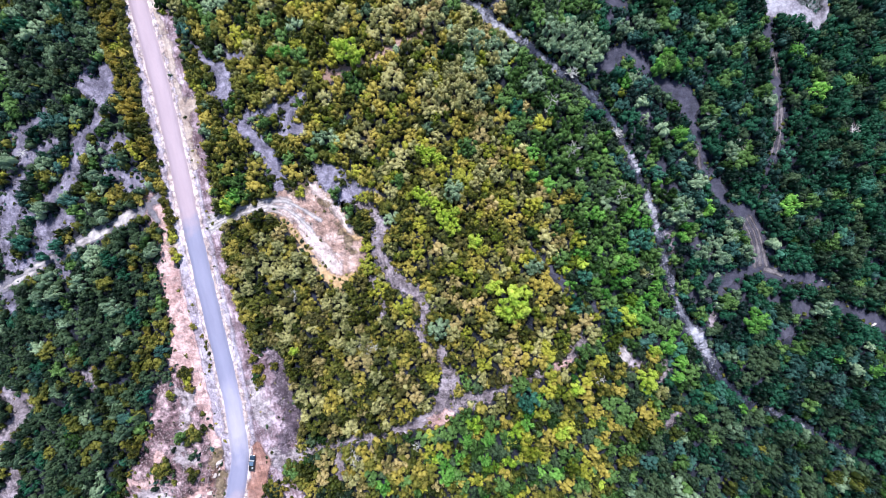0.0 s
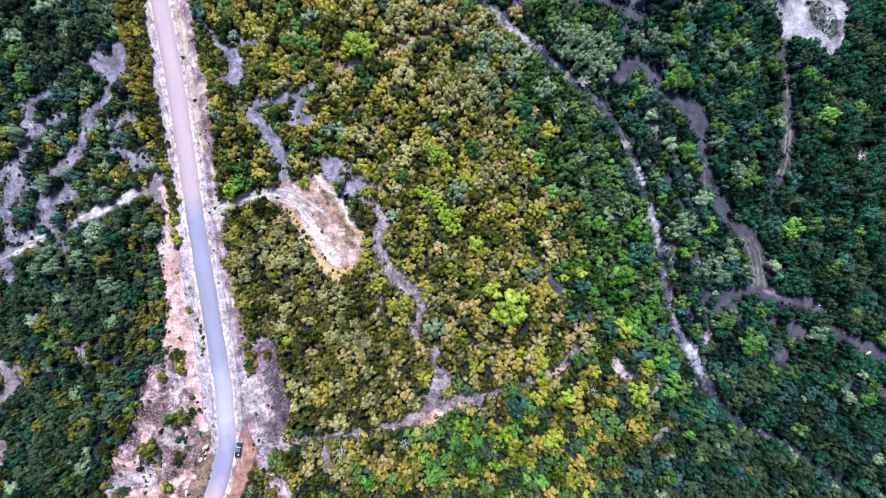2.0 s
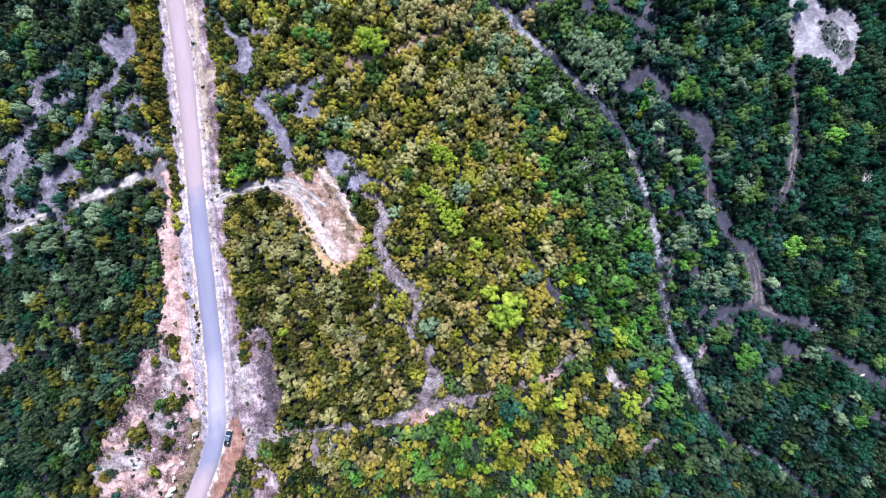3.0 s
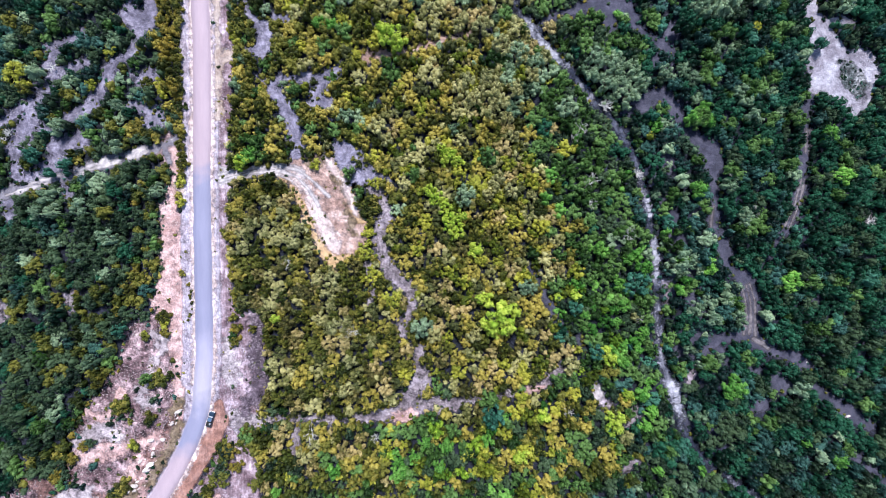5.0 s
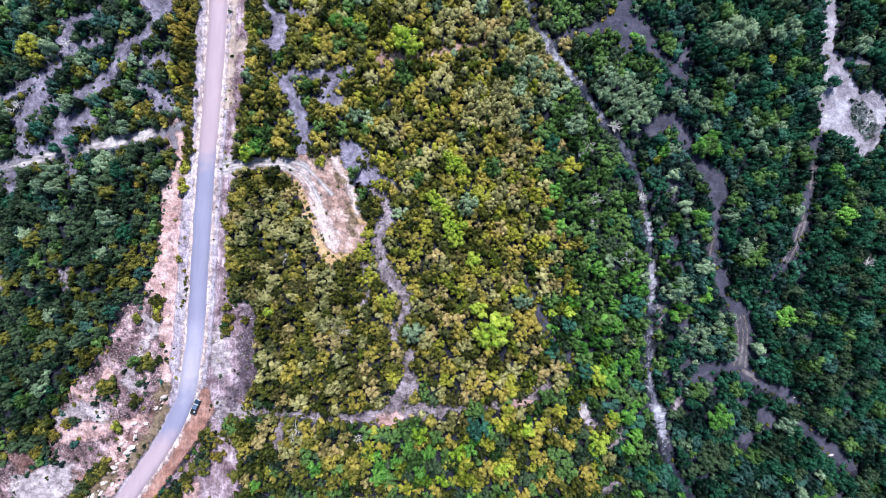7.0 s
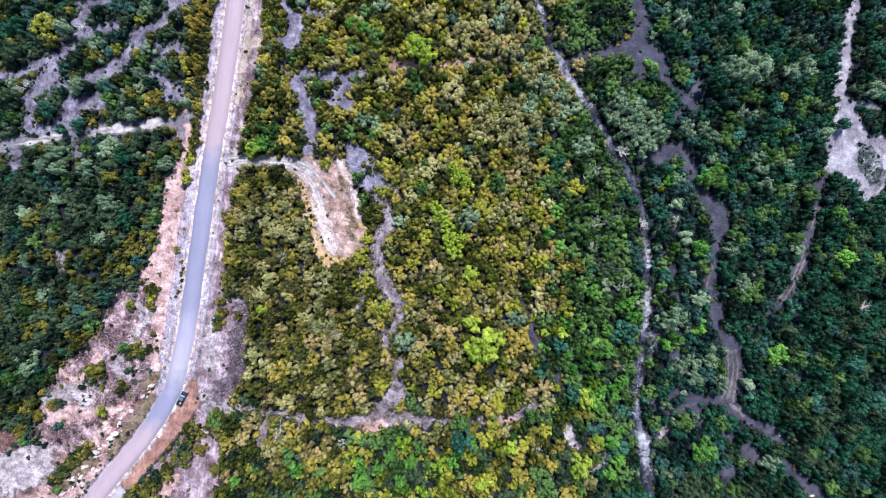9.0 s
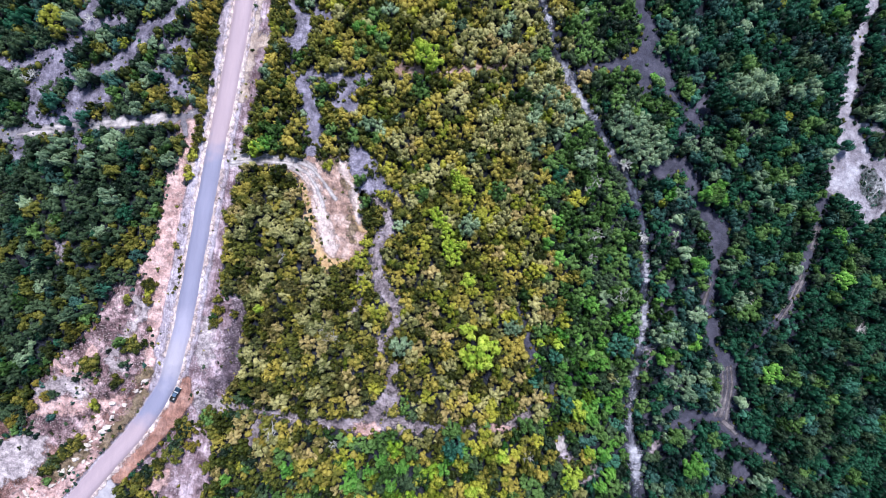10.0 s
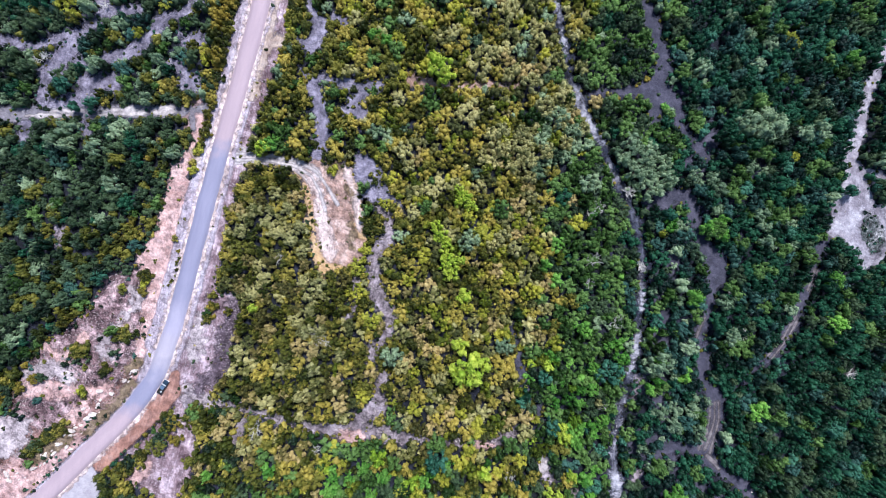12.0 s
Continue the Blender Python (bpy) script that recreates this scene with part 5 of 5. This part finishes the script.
for x, y, r in zip(ex[fringe], ey[fringe], er[fringe]):
    i, j = int(x // 2.4), int(y // 2.4)
    if all((x - a) ** 2 + (y - b) ** 2 > (0.95 * (r + c)) ** 2 for u in (i - 1, i, i + 1) for v in (j - 1, j, j + 1) for a, b, c in grid.get((u, v), ())):
        grid.setdefault((i, j), []).append((x, y, r))
        bright = plant_rng.uniform() < (0.2 if x < -78 and y > 0 else 0.55 if x < 20 else 0.15 if x < 50 else 0.0)
        kind = SPECIES.index(plant_rng.choice(["olive", "dark_olive", "rusty", "dark_olive"])) if bright else species_at(x, y, plant_rng)
        brush[nearest_size(BRUSH_SHAPES, r)].append((x, y, r, r * plant_rng.uniform(0.8, 1.2), kind))

for size, words in zip(sorted(brush), ("undergrowth", "low_brush", "tall_brush", "thicket")):
    planted(words, "dense " + words.replace("_", " ") + " of olive and green shrubs", brush[size], BRUSH_SHAPES[size], plant_rng)

for size, words in zip(sorted(BROAD_SHAPES), ("saplings", "young_wood", "woodland", "high_wood")):
    planted(words, "dense " + words.replace("_", " ") + " of dark green trees", [w for w in woods if nearest_size(BROAD_SHAPES, w[2]) == size], BROAD_SHAPES[size], plant_rng, "trees")

far = [(x, y, r, r * 1.1, species_at(x, y, plant_rng)) for x, y, r in brush_places(-280, 280, -240, 250, 9000, (4.0, 7.0), 0.75, plant_rng) if abs(x) > 151 or y > 121 or y < -114]
planted("far_woods", "dark green woods beyond the surveyed land", far, FAR_SHAPES, plant_rng)


# ---------------------------------------------------------------- stones
def stone_shape(rng):
    v = np.array(ICO) * rng.uniform(0.65, 1.15, (12, 1)) * np.array([1.0, rng.uniform(0.5, 0.9), rng.uniform(0.35, 0.6)])
    return v, np.array(ICO_F)


STONES = [stone_shape(plant_rng) for _ in range(8)]


def stones(name, label, rows, rng):
    """Loose stones in one mesh. rows: x, y, size."""
    rows = np.asarray(rows, float)
    vs, ts = [], []
    z0 = ground_height(rows[:, 0], rows[:, 1])
    for i, (x, y, s) in enumerate(rows):
        v, t = STONES[rng.integers(len(STONES))]
        a = rng.uniform(0, math.tau)
        vs.append(np.c_[(v[:, 0] * math.cos(a) - v[:, 1] * math.sin(a)) * s + x, (v[:, 0] * math.sin(a) + v[:, 1] * math.cos(a)) * s + y, v[:, 2] * s + z0[i] + 0.05 + 0.12 * s])
        ts.append(t + 12 * i)
    me = triangle_mesh(name, np.vstack(vs), np.vstack(ts), [M_ROCK])
    me.polygons.foreach_set("use_smooth", np.zeros(len(me.polygons), bool))
    return tagged(new(name, me), label, "stones", kind="stuff")


def strewn(patch_names, per_m2, sizes, rng, within=0.3):
    """Places strewn over the named patches, thicker here and there."""
    rows = []
    for name, _, _, _, strips, areas in PATCHES:
        if name not in patch_names:
            continue
        q = np.vstack([np.array(p)[:, :2] for p in (*strips, *areas)])
        lo, hi = q.min(0) - 3, q.max(0) + 3
        n = int(per_m2 * (hi[0] - lo[0]) * (hi[1] - lo[1]))
        x, y = rng.uniform(lo[0], hi[0], n), rng.uniform(lo[1], hi[1], n)
        thick = 0.5 + 0.5 * np.sin(x * 0.35 + 2 * np.sin(y * 0.23)) * np.sin(y * 0.31 + 1.7 * np.sin(x * 0.19))
        ok = (depth_of(name, strips, areas, x, y) > within) & (rng.uniform(0, 1, n) < thick) & (strip_depth(road_with(3.1), x, y) < 0)
        s = sizes[0] + (sizes[1] - sizes[0]) * rng.beta(1.0, 4.0, n)
        rows += list(zip(x[ok], y[ok], s[ok]))
    return rows


stone_rng = np.random.default_rng(23)
stones("slope_rubble", "pale limestone rubble on the road cut", strewn({"road_cut", "rocky_ground", "earth_slope", "pink_rubble"}, 1.3, (0.08, 0.45), stone_rng), stone_rng)
stones("dark_scree", "white stones on the dark rubble by the shoulder", strewn({"dark_rubble"}, 2.2, (0.08, 0.34), stone_rng, -0.4), stone_rng)
stones("shoulder_rubble", "loose white stones on the gravel shoulder", strewn({"gravel_shoulder", "glade", "hill_track"}, 0.4, (0.08, 0.32), stone_rng), stone_rng)
stones("creek_stones", "bleached white stones in the creek bed", strewn({"creek_gravel"}, 0.7, (0.10, 0.45), stone_rng, 0.1), stone_rng)
stones("clearing_stones", "small pale stones on the sandy clearings", strewn({"clearing", "sand_clearing", "pale_spot", "trail"}, 0.25, (0.10, 0.45), stone_rng), stone_rng)

weeds = [(x, y, s, s * 0.9, SPECIES.index(stone_rng.choice(["olive", "dark_olive", "dark_olive", "rusty", "moss_green"]))) for x, y, s in
         strewn({"rocky_ground", "road_cut", "gravel_shoulder", "glade", "stony_gap", "clearing", "trail"}, 0.07, (0.22, 0.95), stone_rng, 0.0)]
weeds += [(x, y, s, s * 0.8, SPECIES.index(stone_rng.choice(["moss_green", "slate_green", "deep_green"]))) for x, y, s in strewn({"rocky_hollow"}, 0.9, (0.3, 1.0), stone_rng, -0.3)]
weeds += [(x, y, s, s * 1.1, SPECIES.index(stone_rng.choice(["moss_green", "moss_green", "slate_green", "dark_olive"]))) for x, y, s in
          strewn({"glade", "rocky_ground", "earth_slope", "footpath"}, 0.035, (0.5, 1.7), stone_rng, 0.0)]
planted("weeds", "small weeds and tufts on the bare ground", weeds, [crown_shape(stone_rng, 0.8, 0.42, 9, 0.18) for _ in range(4)], stone_rng, "weeds")

# grass and seedlings that blur the rims of the bare ground
tx, ty = stone_rng.uniform(-132, 132, 80000), stone_rng.uniform(-92, 100, 80000)
td = open_depth(tx, ty)
hard = np.maximum.reduce([depth_of(name, strips, areas, tx, ty) for name, _, _, _, strips, areas in PATCHES if name in MADE])
rim = (td > -0.9) & (td < 1.3) & (hard < -0.1) & (stone_rng.uniform(0, 1, len(tx)) < np.where(td > 0.4, 0.25, 0.75))
tufts = []
for x, y in zip(tx[rim], ty[rim]):
    kinds = ("olive", "dark_olive", "rusty", "dark_olive", "moss_green") if -76 < x < 50 else ("moss_green", "moss_green", "slate_green", "dark_olive", "deep_green")
    size = stone_rng.uniform(0.2, 0.55)
    tufts.append((x, y, size, size * stone_rng.uniform(0.7, 1.3), SPECIES.index(kinds[stone_rng.integers(5)])))
planted("grass_tufts", "small tufts of grass and seedlings at the rims of bare ground", tufts[:2600], [crown_shape(stone_rng, 0.5, 0.36, 4, 0.18) for _ in range(4)], stone_rng, "grass")


def boulder(x, y, length, turn, rng):
    bm = bmesh.new()
    bmesh.ops.create_icosphere(bm, subdivisions=2, radius=0.5)
    for v in bm.verts:
        n = noise.noise(v.co * 1.9 + Vector((x, y, 0))) + 0.5 * noise.noise(v.co * 4.5 + Vector((y, x, 2)))
        v.co *= 1 + 0.75 * n
        v.co.z = max(-0.3, min(v.co.z, 0.30))
        v.co = Vector((v.co.x * length, v.co.y * length * 0.52, v.co.z * length * 0.7))
    me = bpy.data.meshes.new("boulder")
    bm.to_mesh(me)
    bm.free()
    me.materials.append(M_BOULDER)
    ob = new("boulder", me)
    ob.matrix_basis = pose(x, y, float(ground_height(np.array([x]), np.array([y]))[0]) + 0.14 * length, rng.uniform(-8, 8), rng.uniform(-8, 8), turn)
    return tagged(ob, "pale flat-topped limestone boulder on bare ground", "boulder", "boulders on the bare ground")


for x, y, length, turn in [(-79.1, -45.1, 2.0, 20), (-81.5, -48.5, 1.9, 25), (-87.7, -53.2, 2.1, 15), (-84.2, -53.1, 1.8, 30), (-87.4, -57.4, 1.8, 60), (-88.3, -60.1, 2.4, 15), (-89.3, -61.6, 2.6, 30), (-93.1, -66.2, 2.2, 10), (-95.9, -70.9, 2.2, 15), (-93.4, -71.2, 1.7, 70), (-92.2, -71.6, 1.4, 30), (-99.1, -75.2, 2.0, 35), (-96.7, -73.8, 1.6, 40), (-101.5, -79.5, 2.0, 20), (-108.5, -82.9, 2.2, -40), (-107.4, -84.5, 2.0, -35), (-91.2, -59.0, 1.5, 50), (-92.2, -65.1, 1.3, 30), (104.6, -38.2, 0.6, 0), (115.8, -54.5, 1.3, 20), (113.9, -55.2, 0.9, 50)]:
    boulder(x, y, length, turn, stone_rng)
LEDGE = [(-77.4, -43.8), (-81.4, -48.2), (-84.7, -52.8), (-87.7, -59.1), (-91.3, -65.1), (-94.9, -70.0), (-98.7, -75.3), (-103.5, -81.5), (-107.8, -84.9)]
q = spline(LEDGE, 0.5)
for k in range(40):
    i = int(stone_rng.integers(2, len(q) - 2))
    d = q[i + 1] - q[i - 1]
    boulder(q[i, 0] + stone_rng.normal(0, 1.0), q[i, 1] + stone_rng.normal(0, 1.0), stone_rng.uniform(0.5, 1.2), math.degrees(math.atan2(d[1], d[0])) + stone_rng.uniform(-25, 25), stone_rng)


# ---------------------------------------------------------------- dead trees
def snag(x, y, reach, rng):
    """A leafless bleached tree: a trunk and forked, crooked limbs that fan out."""
    root = new("dead_tree")
    root.matrix_basis = Matrix.Translation((x, y, float(ground_height(np.array([x]), np.array([y]))[0])))
    bm = bmesh.new()
    top = Vector((rng.uniform(-0.2, 0.2), rng.uniform(-0.2, 0.2), 1.6))
    tapered(bm, (0, 0, -0.05), top, 0.16, 0.12, 6)
    part("trunk", bm, BLEACHED, root)
    for k in range(9):
        bm = bmesh.new()
        th = k * math.tau / 9 + rng.uniform(-0.3, 0.3)
        tips = [(top, Vector((math.cos(th), math.sin(th), rng.uniform(0.5, 1.2))).normalized(), reach * rng.uniform(0.4, 0.6), 0.11)]
        for _ in range(4):
            nxt = []
            for p, d, length, r in tips:
                e = p + d * length
                tapered(bm, p, e, r, r * 0.6, 5)
                for _ in range(2):
                    turn = Vector((rng.normal(), rng.normal(), rng.normal() * 0.5 + 0.1)) * 0.55
                    nxt.append((e, (d + turn).normalized(), length * rng.uniform(0.55, 0.8), r * 0.62))
            tips = nxt
        part("limb", bm, BLEACHED, root)
    return tagged(root, "bleached leafless dead tree with forked limbs", "dead tree", "dead trees in the brush")


for x, y, reach in [(-116.3, 57.2, 1.8), (-125.9, 37.3, 2.0), (-111.0, 56.3, 1.6), (-114.3, 42.1, 1.2), (48.1, 39.0, 1.6), (57.2, 18.7, 1.4), (43.3, 17.3, 2.6), (43.4, 10.4, 1.8), (53.9, 1.2, 2.6), (-46.3, -3.5, 2.2), (-40.6, -52.2, 2.9), (-26.8, -23.5, 2.4), (49.2, 38.8, 2.0), (57.2, 18.3, 1.6), (89.4, 6.3, 2.0), (-30.1, -22.1, 1.6), (41.6, 32.4, 2.0), (39.3, 29.6, 1.6), (34.0, -49.4, 2.2), (55.5, -23.3, 1.6), (-22.1, -54.3, 1.6), (-124.6, 38.2, 1.5), (123.2, 2.1, 1.8), (83.8, 17.6, 1.2), (64.3, 0.8, 1.0)]:
    snag(x, y, reach, stone_rng)


# ---------------------------------------------------------------- the pickup
PAINT = plain("dark_paint", (0.030, 0.052, 0.085), 0.22, 0.3, 0.2, 2)
# lighter than the body: the sky's sheen put into the roof colour
ROOF = plain("roof_sky_sheen", (0.11, 0.17, 0.26), 0.3, 0.2, 0.15, 2)
GLASS = plain("tinted_glass", (0.02, 0.025, 0.03), 0.05, 0, 0.1, 1)
RUBBER = plain("rubber", (0.02, 0.02, 0.02), 0.85, 0, 0.2, 5)
CHROME = plain("bright_metal", (0.6, 0.6, 0.62), 0.25, 1.0, 0.1, 4)
# white of the toolbox, and of the glare painted on the windscreen
WHITE = plain("white_plastic_and_glare", (0.34, 0.36, 0.40), 0.5, 0, 0.1, 4)
LAMP = plain("lamp_glass", (0.7, 0.7, 0.68), 0.15, 0, 0.05, 4)
RED = plain("red_lamp", (0.30, 0.01, 0.01), 0.2, 0, 0.1, 4)


def pickup(x, y, turn):
    root = new("pickup_truck")
    root.matrix_basis = pose(x, y, 0.20, 0, 0, turn) @ Matrix.Diagonal((0.86, 0.86, 0.90, 1))
    body = part("body", box((1.86, 5.1, 0.62), (0, 0, 0.72), 0.12, (0.95, 0.98)), PAINT, root)
    part("hood", box((1.66, 1.35, 0.14), (0, 1.72, 1.06), 0.06, (0.94, 0.95)), PAINT, root)
    # pale colour stands for the sky's glare on the glass
    part("windscreen", box((1.56, 0.62, 0.40), (0, 0.86, 1.22), 0.03, (0.86, 0.35)), WHITE, root, "windscreen painted pale for the sky glare on it")
    cab = part("cab", box((1.66, 1.60, 0.62), (0, -0.02, 1.33), 0.10, (0.86, 0.84)), PAINT, root)
    part("roof", box((1.38, 1.22, 0.07), (0, -0.02, 1.66), 0.03), ROOF, cab, "cab roof with a blue-grey sky sheen in its colour")
    for sx in (-1, 1):
        part("side_window", box((0.03, 1.15, 0.32), (sx * 0.775, -0.02, 1.38), 0.01), GLASS, cab)
        part("mirror", box((0.24, 0.14, 0.18), (sx * 1.06, 0.62, 1.18), 0.04), PAINT, root)
        part("headlight", box((0.34, 0.10, 0.18), (sx * 0.68, 2.50, 0.86), 0.03), LAMP, root)
        part("tail_light", box((0.16, 0.08, 0.30), (sx * 0.80, -2.52, 0.86), 0.02), RED, root)
        part("bed_wall", box((0.10, 1.65, 0.36), (sx * 0.84, -1.68, 1.14), 0.03), PAINT, root)
        for sy in (1.55, -1.55):
            bm = bmesh.new()
            bmesh.ops.create_cone(bm, cap_ends=True, segments=20, radius1=0.38, radius2=0.38, depth=0.26, matrix=Matrix.Translation((sx * 0.84, sy, 0.38)) @ Matrix.Rotation(math.pi / 2, 4, "Y"))
            bmesh.ops.bevel(bm, geom=bm.edges[:], offset=0.03, segments=1, affect="EDGES")
            wheel = part("wheel", bm, RUBBER, root)
            bm = bmesh.new()
            bmesh.ops.create_cone(bm, cap_ends=True, segments=16, radius1=0.22, radius2=0.20, depth=0.05, matrix=Matrix.Translation((sx * 0.97, sy, 0.38)) @ Matrix.Rotation(sx * math.pi / 2, 4, "Y"))
            part("rim", bm, CHROME, wheel)
    part("tailgate", box((1.74, 0.10, 0.40), (0, -2.48, 1.12), 0.03), PAINT, root)
    part("bed_floor", box((1.60, 1.62, 0.06), (0, -1.66, 1.05), 0.01), RUBBER, root)
    part("front_bumper", box((1.80, 0.18, 0.22), (0, 2.56, 0.55), 0.05), CHROME, root)
    part("rear_bumper", box((1.76, 0.18, 0.20), (0, -2.60, 0.55), 0.05), CHROME, root)
    part("toolbox", box((0.52, 0.62, 0.34), (0.34, -1.55, 1.26), 0.05), WHITE, root, "white box in the truck bed")
    return tagged(root, "dark pickup truck parked at the edge of the road", "truck")


pickup(TRUCK[0], TRUCK[1], -18)
